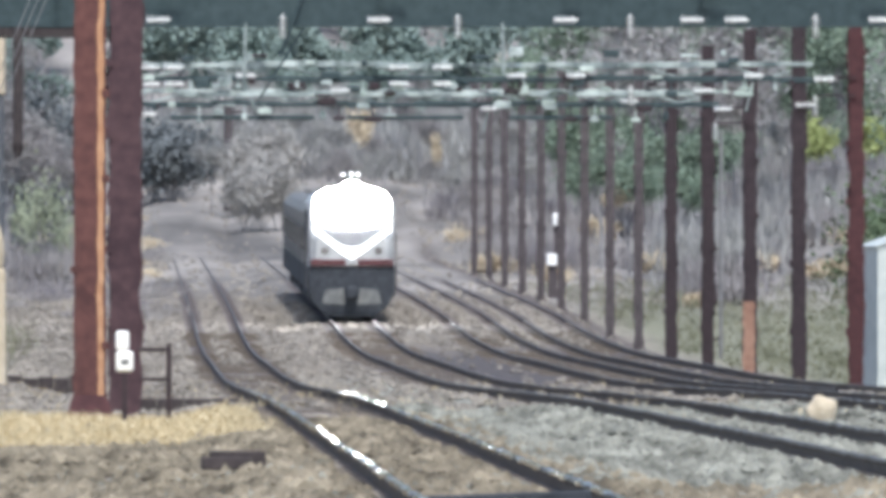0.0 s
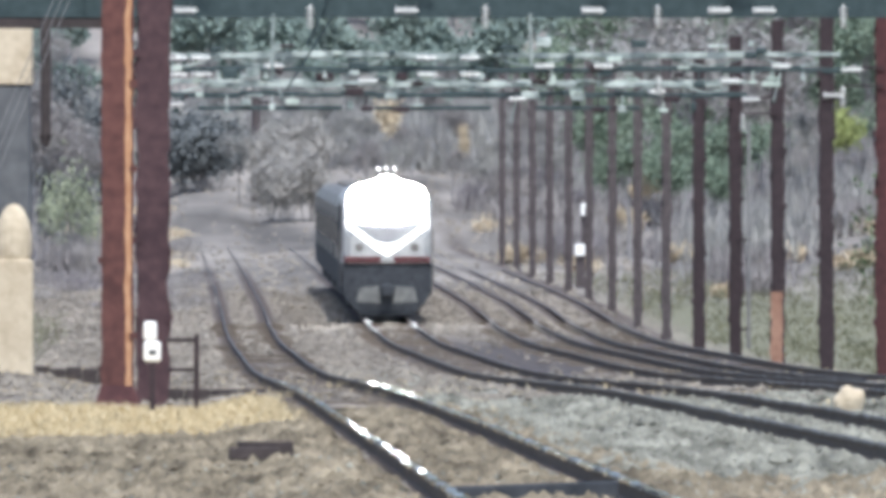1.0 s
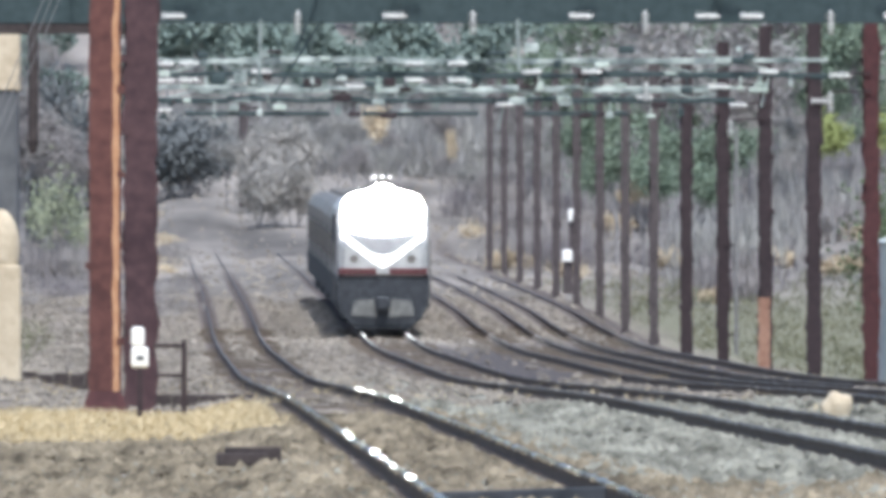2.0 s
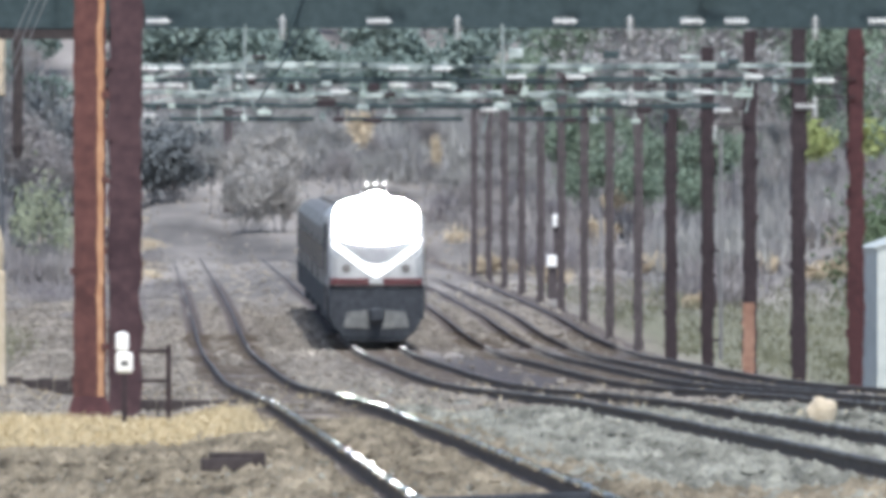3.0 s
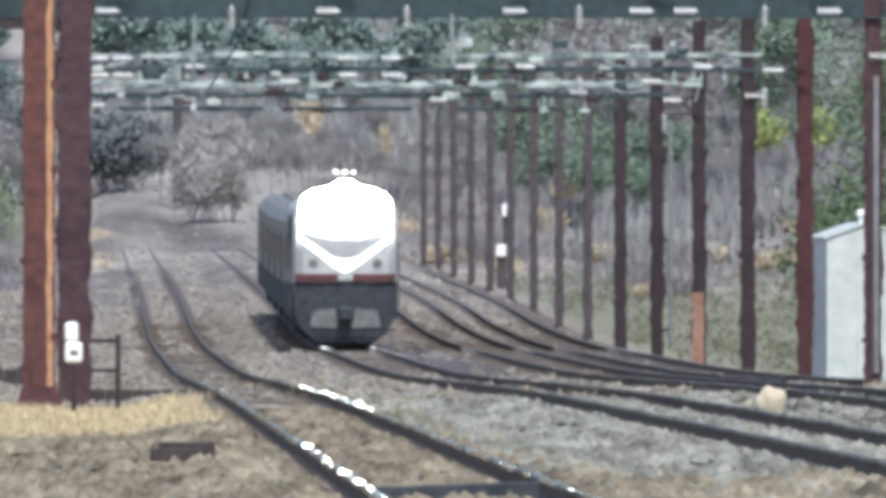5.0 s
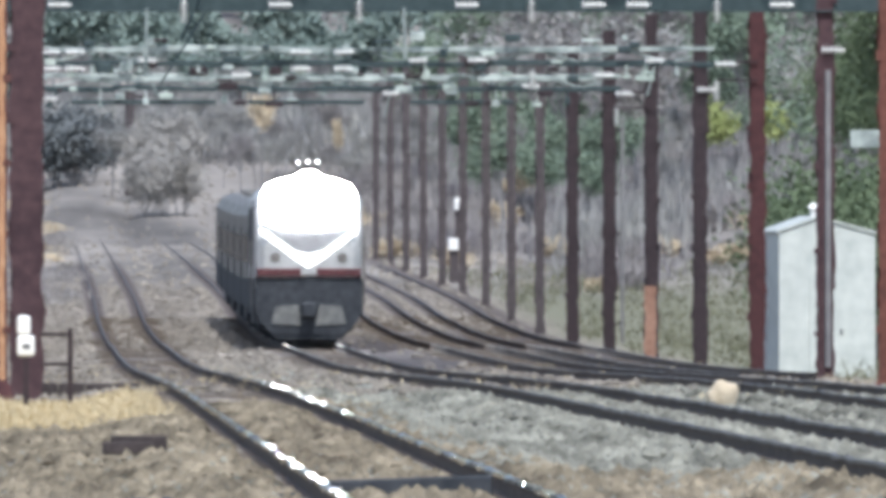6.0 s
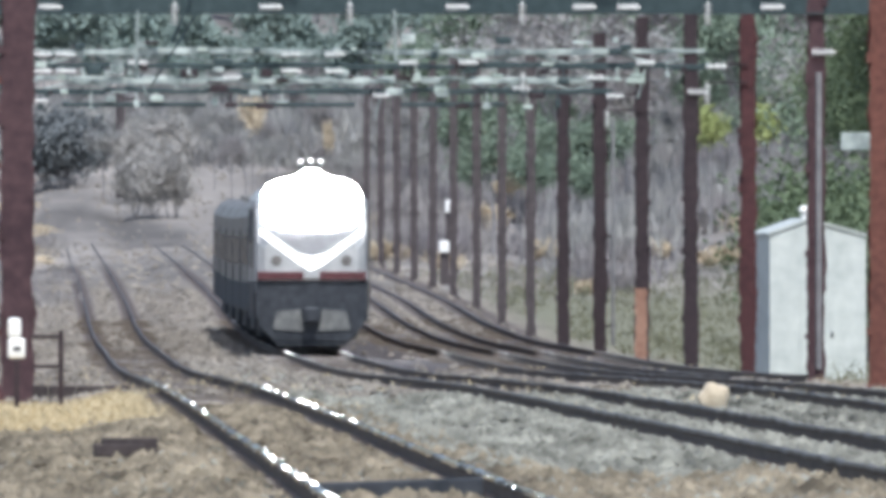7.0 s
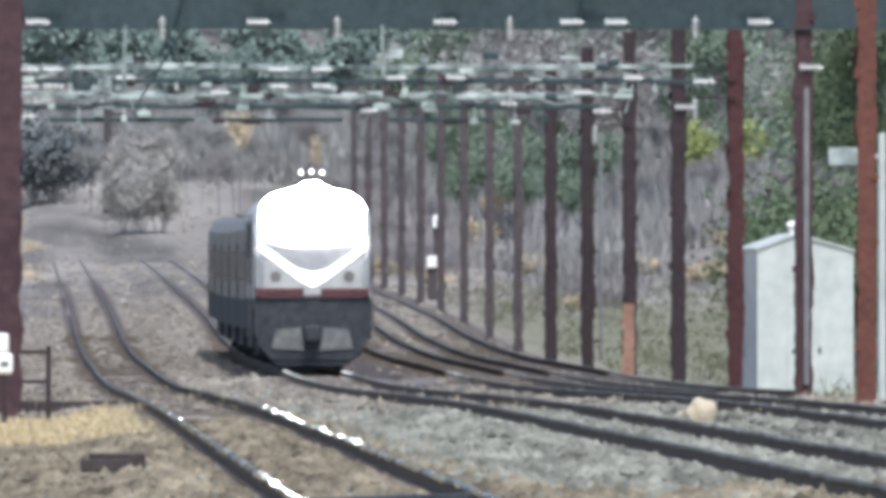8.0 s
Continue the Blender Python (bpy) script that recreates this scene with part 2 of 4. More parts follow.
# ---- ground ----
def ground_material():
    m = material("trackside_earth", (0.178, 0.155, 0.13), (0.32, 0.282, 0.238), 0.95, 0, 2.4, 0.5, 0.6, 0.15, 0, 0.02)
    nt = m.node_tree
    n, link = nt.nodes, nt.links.new
    bsdf = n["Principled BSDF"]
    base = bsdf.inputs["Base Color"].links[0].from_socket
    tc = n.new("ShaderNodeTexCoord")
    sep = n.new("ShaderNodeSeparateXYZ")
    link(tc.outputs["Object"], sep.inputs[0])
    across = n.new("ShaderNodeMath")
    across.operation = "MULTIPLY_ADD"
    link(sep.outputs[1], across.inputs[0])
    across.inputs[1].default_value = SLOPE
    link(sep.outputs[0], across.inputs[2])
    wob = n.new("ShaderNodeTexNoise")
    wob.inputs["Scale"].default_value, wob.inputs["Detail"].default_value = 0.25, 6
    link(tc.outputs["Object"], wob.inputs["Vector"])

    def band(socket, lo, hi, soft, wobble):
        """1 between lo and hi, with ragged borders."""
        w = n.new("ShaderNodeMath")
        w.operation = "MULTIPLY_ADD"
        link(wob.outputs[0], w.inputs[0])
        w.inputs[1].default_value = wobble
        link(socket, w.inputs[2])
        ends = []
        for edge, sign in ((lo, 1), (hi, -1)):
            r = n.new("ShaderNodeMapRange")
            r.inputs["From Min"].default_value = edge + wobble / 2 - sign * soft
            r.inputs["From Max"].default_value = edge + wobble / 2 + sign * soft
            link(w.outputs[0], r.inputs[0])
            ends.append(r.outputs[0])
        mul = n.new("ShaderNodeMath")
        mul.operation = "MULTIPLY"
        link(ends[0], mul.inputs[0]), link(ends[1], mul.inputs[1])
        return mul.outputs[0]

    def both(a, b):
        mul = n.new("ShaderNodeMath")
        mul.operation = "MULTIPLY"
        link(a, mul.inputs[0]), link(b, mul.inputs[1])
        return mul.outputs[0]

    grain = n.new("ShaderNodeTexNoise")
    grain.inputs["Scale"].default_value, grain.inputs["Detail"].default_value = 5, 6
    link(tc.outputs["Object"], grain.inputs["Vector"])
    # far off the soil changes over metres
    patches = n.new("ShaderNodeTexNoise")
    patches.inputs["Scale"].default_value, patches.inputs["Detail"].default_value = 0.16, 5
    squeeze = n.new("ShaderNodeMapping")
    squeeze.inputs["Scale"].default_value = (1, 0.09, 1)
    link(tc.outputs["Object"], squeeze.inputs["Vector"])
    link(squeeze.outputs[0], patches.inputs["Vector"])
    for mask, dark, light in (
        (both(band(across.outputs[0], 4.0, 14.2, 0.5, 1.2), band(sep.outputs[1], 100, 420, 25, 60)), (0.135, 0.134, 0.115), (0.28, 0.28, 0.245)),
        (both(band(across.outputs[0], 3.9, 6.8, 0.3, 0.6), band(sep.outputs[1], 400, 640, 30, 60)), (0.19, 0.195, 0.168), (0.36, 0.365, 0.32)),
        (both(band(across.outputs[0], -30, 1.7, 0.4, 1.2), band(sep.outputs[1], 312, 385, 5, 24)), (0.38, 0.29, 0.15), (0.60, 0.49, 0.28)),
        (both(band(across.outputs[0], 17.5, 60, 1.0, 4), band(sep.outputs[1], 560, 1200, 40, 150)), (0.14, 0.142, 0.098), (0.245, 0.24, 0.175)),
        (both(band(across.outputs[0], -1200, 1200, 1.0, 4), band(sep.outputs[1], 1010, 6000, 70, 120)), (0.12, 0.112, 0.105), (0.33, 0.302, 0.275)),
        (both(band(across.outputs[0], 15.6, 16.6, 0.3, 0.8), band(sep.outputs[1], 300, 1400, 40, 100)), (0.07, 0.06, 0.055), (0.16, 0.13, 0.12)),
        (both(band(across.outputs[0], 1.9, 3.9, 0.2, 0.4), band(sep.outputs[1], 405, 700, 25, 30)), (0.10, 0.09, 0.085), (0.22, 0.195, 0.18)),
        # dip before the poles: shadow put into a darker ground colour
        (both(band(across.outputs[0], 6.4, 15.9, 0.4, 1.2), band(sep.outputs[1], 585, 815, 30, 50)), (0.055, 0.049, 0.05), (0.13, 0.114, 0.112)),
        *[(both(band(across.outputs[0], t + g - 0.3, t + g + 0.3, 0.1, 0.2), band(sep.outputs[1], 380, 1150, 60, 20)), (0.06, 0.05, 0.048), (0.15, 0.125, 0.115)) for t in (*TRACKS, SIDING) for g in (-0.75, 0.75)],
    ):
        ramp = n.new("ShaderNodeValToRGB")
        ramp.color_ramp.elements[0].position, ramp.color_ramp.elements[1].position = 0.35, 0.65
        ramp.color_ramp.elements[0].color, ramp.color_ramp.elements[1].color = (*dark, 1), (*light, 1)
        link((patches if dark == (0.12, 0.112, 0.105) else grain).outputs[0], ramp.inputs[0])
        mixer = n.new("ShaderNodeMix")
        mixer.data_type = "RGBA"
        link(mask, mixer.inputs["Factor"])
        link(base, mixer.inputs[6]), link(ramp.outputs[0], mixer.inputs[7])
        base = mixer.outputs[2]
    link(base, bsdf.inputs["Base Color"])
    return m


def build_ground():
    rows = np.concatenate((np.arange(-60, 170, 10), np.arange(170, 460, 1.0), np.arange(460, 900, 3.0), np.arange(900, 2000, 10.0), np.arange(2000, 4900, 50.0)))
    cols = np.concatenate((np.linspace(-900, -60, 12), np.linspace(-50, -8, 16), np.arange(-7, 18, 0.35), np.linspace(18.5, 60, 24), np.linspace(80, 900, 12)))
    verts = [tuple(place(a, d)) for d in rows for a in cols]
    w = len(cols)
    faces = [(i * w + j, i * w + j + 1, (i + 1) * w + j + 1, (i + 1) * w + j) for i in range(len(rows) - 1) for j in range(w - 1)]
    ob = raw("ground", verts, faces, ground_material())
    for p in ob.data.polygons:
        p.use_smooth = True
    tagged(ob, "dusty brown trackside earth with grey ballast and dry grass", "ground", kind="structure")


build_ground()


# ---- tracks ----
def rail_mesh(bm, a, d0, d1, top):
    outline = ((-0.033, -0.036), (0.033, -0.036), (0.012, -0.06), (0.012, -0.145), (0.07, -0.16), (0.07, -0.175), (-0.07, -0.175), (-0.07, -0.16), (-0.012, -0.145), (-0.012, -0.06))
    if top:
        outline = ((-0.036, -0.035), (-0.036, -0.006), (-0.028, 0.0), (0.028, 0.0), (0.036, -0.006), (0.036, -0.035))
    last = None
    d = d0
    while d <= d1:
        z = rail_z(d)
        # old jointed track: slight sideways and vertical unevenness
        side = 0.012 * noise.noise((d * 0.05, a, 0)) 
        z += 0.010 * noise.noise((d * 0.08, a, 3)) + 0.022 * noise.noise((d * 0.5, a * 3, 9))
        ring = [bm.verts.new((a - SLOPE * d + x + side, d, z + dz)) for x, dz in outline]
        if last:
            n = len(ring)
            for i in range(n):
                bm.faces.new((last[i], last[(i + 1) % n], ring[(i + 1) % n], ring[i]))
        last = ring
        d += 0.7 if d < 470 else 1.5 if d < 500 else 4.0 if d < 900 else 20.0
    bmesh.ops.recalc_face_normals(bm, faces=bm.faces)


def build_track(a, near_ties, label, head, start=150, end=1420, half=1.3):
    root = thing("railway_track", Matrix(), label, "railway track", "parallel railway tracks")
    for g in (-0.7535, 0.7535):
        bm = bmesh.new()
        rail_mesh(bm, a + g, start, end, False)
        rail = part("rail", bm, RAIL_SIDE, root, "rust-brown steel rail")
        bright = min(end, 462.0) if head is RAIL_TOP else start
        for d0, d1, finish in ((start, bright, head), (bright, end, DULL_TOP)):
            if d1 > d0:
                bm = bmesh.new()
                rail_mesh(bm, a + g, d0, d1, True)
                part("rail_head", bm, finish, rail, "worn running surface")
    bm = bmesh.new()
    box(bm, -half, half, -0.12, 0.12, -0.18, 0.0, 0.02)
    me = bpy.data.meshes.new("sleeper")
    bm.to_mesh(me)
    bm.free()
    me.materials.append(TIE)
    d, count = max(172.0, start), 0
    verts, faces = [], []
    while d < 1300:
        count += 1
        at = Vector((a - SLOPE * d + random.uniform(-0.05, 0.05), d, rail_z(d) - 0.176))
        if count <= near_ties:
            ob = new("sleeper", me)
            ob.parent = root
            ob.matrix_local = Matrix.Translation(at) @ pose(0, 0, 0, 0, 0, TURN + random.uniform(-0.8, 0.8))
        else:
            k = len(verts)
            verts += [(at.x + x, at.y + y, at.z + z) for z in (-0.18, 0) for x, y in ((-half, -0.12), (half, -0.12), (half, 0.12), (-half, 0.12))]
            faces += [(k + 4, k + 5, k + 6, k + 7), (k, k + 1, k + 5, k + 4), (k + 1, k + 2, k + 6, k + 5), (k + 3, k, k + 4, k + 7)]
        d += 0.61
    ob = raw("sleepers_further_on", verts, faces, TIE, root)
    ob["kind"] = "stuff"


build_track(TRACKS[0], 260, "straight railway track with shiny worn rail heads in brown dusty ballast", RAIL_TOP)
build_track(TRACKS[1], 200, "railway track in grey ballast on which the train comes", DULL_TOP)
build_track(TRACKS[2], 60, "dark rusty railway track beside the row of steel poles", DULL_TOP)
build_track(SIDING, 40, "old rusty siding track half buried beside the poles", DULL_TOP, 500, 1150, 1.1)


# ---- catenary columns, beams, insulators ----
def ragged_plate(bm, w, y0, y1, height, rag):
    """A flange whose edges swell and narrow along its height: heat shimmer put into the shape."""
    seed = random.uniform(0, 90)
    n = int(height / 0.12)
    last = None
    for k in range(n + 1):
        z = height * k / n
        l = w + rag * (noise.noise((seed, z * 2.2, 0)) + 0.6 * noise.noise((seed, z * 6, 4)))
        r = w + rag * (noise.noise((seed, z * 2.2, 7)) + 0.6 * noise.noise((seed, z * 6, 2)))
        ring = [bm.verts.new(p) for p in ((-l, y0, z), (r, y0, z), (r, y1, z), (-l, y1, z))]
        if last:
            for i in range(4):
                bm.faces.new((last[i], last[(i + 1) % 4], ring[(i + 1) % 4], ring[i]))
        last = ring
    bm.faces.new(last)


def h_column(name, a, d, height, width, mat, label, group, turn=0.0, rag=0.065, pale=None):
    foot = place(a, d)
    foot.z -= 0.05
    root = thing(name, Matrix.Translation(foot) @ pose(0, 0, 0, 0, 0, TURN + turn), label, "catenary pole", group)
    w = width / 2
    for y in (-w, w - 0.03):
        bm = bmesh.new()
        ragged_plate(bm, w, y, y + 0.03, height, rag)
        part("flange", bm, mat, root)
    bm = bmesh.new()
    box(bm, -0.02, 0.02, -w + 0.03, w - 0.03, 0, height)
    part("web", bm, mat, root)
    bm = bmesh.new()
    box(bm, -w - 0.08, w + 0.08, -w - 0.08, w + 0.08, 0, 0.10, 0.02)
    part("base_plate", bm, mat, root)
    if pale:
        bm = bmesh.new()
        x, r, z1 = pale
        tube(bm, (x, -w - r, 0.3), (x, -w - r, z1), r, r, 8)
        part("conduit", bm, CONDUIT, root, "pale grey conduit up the pole")
        for z in (0.8, z1 * 0.5, z1 - 0.4):
            bm = bmesh.new()
            box(bm, min(x - r, 0) - 0.02, x + r + 0.02, -w - 0.02, -w + 0.02, z, z + 0.06)
            part("conduit_clip", bm, mat, root)
    # small brackets and step bolts up the shaft
    for k in range(5):
        z = 1.2 + k * height / 6 + random.uniform(-0.3, 0.3)
        bm = bmesh.new()
        sx = random.choice((-1, 1))
        box(bm, sx * w - 0.06, sx * w + 0.06, -w - 0.04, -w + 0.06, z, z + random.uniform(0.08, 0.2))
        part("bracket", bm, mat, root)
    return root


STEP = 48.3
PORTALS = [466.0 + STEP * k for k in range(0, 16)]


def insulator_mesh():
    bm = bmesh.new()
    for k in range(5):
        tube(bm, (0, 0, -0.03 - k * 0.09), (0, 0, -0.065 - k * 0.09), 0.105, 0.05, 10)
    tube(bm, (0, 0, 0.05), (0, 0, -0.4), 0.02, 0.02, 6)
    me = bpy.data.meshes.new("insulator")
    bm.to_mesh(me)
    bm.free()
    me.materials.append(CERAMIC)
    return me


INSULATOR = insulator_mesh()


def portal(d, first):
    """Beam across the tracks from the left to the right column, with its hangers and insulators."""
    x0, x1 = -0.6, 16.3
    if first:
        x0, x1 = -9.0, 19.0
    z = rail_z(d) + (7.3 if first else 7.05)
    root = thing("catenary_beam", Matrix.Translation((-SLOPE * d, d - 0.32, z)) @ pose(0, 0, 0, 0, 0, TURN),
                 "dark green steel girder with white insulators over the tracks" if first else "weathered lattice beam with white insulators over the tracks", "catenary beam", "beams across the tracks")
    if first:
        bm = bmesh.new()
        box(bm, x0, x1, -0.02, 0.02, 0, 0.9)
        part("web_plate", bm, GREEN_STEEL, root)
        for z0 in (0.0, 0.9):
            bm = bmesh.new()
            box(bm, x0, x1, -0.16, 0.16, z0 - 0.03, z0)
            part("flange", bm, GREEN_STEEL, root)
        bm = bmesh.new()
        box(bm, x0, -0.5, -0.14, 0.14, -0.25, -0.032, 0.01)
        part("lower_plate", bm, TARRED, root, "dark plate under the end of the girder")
        for k in range(5):
            x = x0 + 1 + k * (x1 - x0 - 2) / 4
            bm = bmesh.new()
            box(bm, x - 0.012, x + 0.012, -0.15, -0.021, 0.001, 0.869)
            part("stiffener", bm, GREEN_STEEL, root)
    else:
        for z0 in (0.0, 0.34):
            bm = bmesh.new()
            for k in range(18):
                xa, xb = x0 + k * (x1 - x0) / 18, x0 + (k + 1) * (x1 - x0) / 18
                sag, thick = random.uniform(-0.03, 0.03), random.uniform(0.05, 0.085)
                box(bm, xa - 0.03, xb + 0.03, -0.07 - 0.01 * (k % 2), 0.07, z0 + 0.08 + sag - thick, z0 + 0.08 + sag + thick, 0.015)
            part("chord", bm, PALE_STEEL if z0 else GREEN_STEEL, root)
        n = 16
        for k in range(n):
            xa, xb = x0 + k * (x1 - x0) / n, x0 + (k + 1) * (x1 - x0) / n
            bm = bmesh.new()
            tube(bm, (xa, 0, 0.1 if k % 2 else 0.4), (xb, 0, 0.4 if k % 2 else 0.1), 0.035, 0.035, 5)
            part("lattice_bar", bm, PALE_STEEL, root)
    if first:
        # along the lower edge: lying and hanging strings in turn
        spots = ((0.51, 1), (3.03, 0), (4.97, 1), (6.57, 0), (8.74, 1), (10.05, 0), (11.3, 1), (12.2, 1), (13.8, 0), (15.1, 1))
    else:
        spots = [(t + o + random.uniform(-0.5, 0.5), random.random() < 0.6) for t in TRACKS for o in (-1.6, 0.0, 1.6)] + [(0.4, 1), (14.9, 1)]
    for x, lying in spots:
        if d > 690 and random.random() < 0.5:
            continue
        heights = ((0.06, 0.66) if lying else (0.06,)) if first else random.choice(((0.1,), (-0.25,), (-0.1, 0.3), (0.5, 0.75)))
        for zz in heights:
            ob = new("insulator", INSULATOR)
            ob.parent = root
            ob.matrix_local = pose(x + (0.2 if lying else 0) + (random.uniform(-0.4, 0.4) if zz > 0.5 else 0), -0.34, zz + (0.05 if lying else 0.12), 0, 90 if lying else 0, 0)
            ob["label"] = "white ribbed porcelain insulator"
        if not first and z - rail_z(d) < 9 and d < 720 and random.random() < 0.4:
            bm = bmesh.new()
            tube(bm, (x, -0.1, 0.0), (x + random.uniform(-0.25, 0.25), -0.1, -0.7), 0.03, 0.03, 6)
            part("hanger", bm, PALE_STEEL, root)
    if first:
        for xa, xb, z1, mat, r in ((3.52, 2.55, -1.5, GREEN_STEEL, 0.022), (3.24, 2.98, -0.62, GREEN_STEEL, 0.035), (2.28, 2.25, -1.35, PALE_STEEL, 0.035), (7.47, 7.5, -1.0, PALE_STEEL, 0.035), (3.5, 3.24, 0.55, GREEN_STEEL, 0.035)):
            bm = bmesh.new()
            tube(bm, (xa, -0.2, 0.05 if z1 < 0 else 0.9), (xb, -0.2, z1 if z1 < 0 else 0.05), r, r, 8)
            part("hanger", bm, mat, root)
    if not first and d < 860:
        # clamps, pulleys and cable boxes crowded along the beam
        for k in range(46):
            x, z0 = random.uniform(0.0, 15.8), random.uniform(-0.45, 0.62)
            w, h = random.uniform(0.05, 0.26), random.uniform(0.07, 0.24)
            bm = bmesh.new()
            box(bm, x - w, x + w, -0.3, -0.16, z0, z0 + h, 0.03)
            if z0 + h < 0.0:
                box(bm, x - 0.02, x + 0.02, -0.25, -0.06, z0 + h - 0.02, 0.05)
            part("fitting", bm, random.choice((PALE_STEEL, PALE_STEEL, FITTING, GREEN_STEEL, RUST_DARK)), root)
    if not first:
        # registration arms and pale fittings in a row under the top chord
        for t in TRACKS:
            bm = bmesh.new()
            box(bm, t - 1.9 + random.uniform(-0.6, 0.6), t + 1.9 + random.uniform(-0.6, 0.6), -0.16, -0.1, -0.36, -0.24, 0.02)
            part("cross_arm", bm, PALE_STEEL if d < 690 else GREEN_STEEL, root, "weathered cross arm")


for k, d in enumerate(PORTALS):
    if k in (1, 3, 5):
        portal(d, k == 1)
    # poles from the eighth on take the steel colour paled for haze
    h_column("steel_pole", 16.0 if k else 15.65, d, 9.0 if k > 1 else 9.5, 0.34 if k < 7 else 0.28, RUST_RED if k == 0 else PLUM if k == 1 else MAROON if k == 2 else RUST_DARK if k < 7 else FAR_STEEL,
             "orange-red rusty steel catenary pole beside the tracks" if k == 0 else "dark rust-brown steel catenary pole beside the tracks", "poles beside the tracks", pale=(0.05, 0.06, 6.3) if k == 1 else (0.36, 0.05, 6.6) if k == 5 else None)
for k, d in enumerate(PORTALS[1:5]):
    # strings at the pole heads, just below the beams
    for side, h, lying in ((-0.5, 6.7, 1), (-0.9, 6.3, 0)) if k % 2 else ((0.35, 6.5, 1),):
        root = thing("pole_insulator", Matrix.Translation((16.0 + side - SLOPE * d, d - 0.24, rail_z(d) + h)), "white porcelain insulator string on a pole bracket", "insulator", "insulators on the poles")
        ob = new("string", INSULATOR)
        ob.parent = root
        ob.matrix_local = pose(0, 0, 0, 0, 90 if lying else 0, 0)
        bm = bmesh.new()
        box(bm, min(0, -side), max(0, -side), -0.02, 0.02, 0.02, 0.06)
        part("bracket", bm, RUST_DARK, root)
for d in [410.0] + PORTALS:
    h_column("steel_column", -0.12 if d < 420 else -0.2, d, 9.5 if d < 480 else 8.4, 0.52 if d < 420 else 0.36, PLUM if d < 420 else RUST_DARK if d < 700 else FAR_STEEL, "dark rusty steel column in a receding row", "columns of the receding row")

near_col = h_column("rusty_column", -0.676, 400.0, 8.4, 0.496, RUST, "tall rust-red steel column with a bright orange edge", "", rag=0.03)
# sunlit flange edge put into a bright orange rust colour
bm = bmesh.new()
ragged_plate(bm, 0.047, -0.260, -0.2485, 8.35, 0.038)
bmesh.ops.translate(bm, verts=bm.verts, vec=(0.17, 0, 0.0))
part("lit_edge_strip", bm, RUST_PALE, near_col, "orange rust streak with the sunlit edge in its colour")
bm = bmesh.new()
bmesh.ops.create_cone(bm, cap_ends=True, segments=4, radius1=0.62, radius2=0.37, depth=0.55, matrix=pose(0, 0, 0.2, 0, 0, 45))
part("footing", bm, MAROON, near_col, "rust-stained flared footing")


# ---- the train ----
def nose_shell(bm, rows):
    """Rings of (y, half width, z low, z high, corner) lofted into a closed shell."""
    last = None
    for y, hw, lo, hi, c in rows:
        pts = ((-hw, lo), (hw, lo), (hw, hi - c), (hw - c * 0.45, hi - c * 0.3), (hw - c * 1.1, hi), (-hw + c * 1.1, hi), (-hw + c * 0.45, hi - c * 0.3), (-hw, hi - c))
        ring = [bm.verts.new((x, y, z)) for x, z in pts]
        if last:
            for i in range(8):
                bm.faces.new((last[i], last[(i + 1) % 8], ring[(i + 1) % 8], ring[i]))
        else:
            bm.faces.new(ring)
        last = ring
    bm.faces.new(last[::-1])
    bmesh.ops.recalc_face_normals(bm, faces=bm.faces)


def bogie(root, y, mat):
    bm = bmesh.new()
    for x in (-1.05, 1.05):
        box(bm, x - 0.09, x + 0.09, y - 1.7, y + 1.7, 0.45, 0.85, 0.04)
    box(bm, -1.0, 1.0, y - 0.3, y + 0.3, 0.55, 0.9, 0.04)
    b = part("bogie", bm, mat, root)
    for dy in (-1.25, 1.25):
        bm = bmesh.new()
        for x in (-0.75, 0.75):
            tube(bm, (x - 0.07, y + dy, 0.51), (x + 0.07, y + dy, 0.51), 0.51, 0.51, 20)
        tube(bm, (-0.7, y + dy, 0.51), (0.7, y + dy, 0.51), 0.08, 0.08, 8)
        part("wheelset", bm, mat, b)


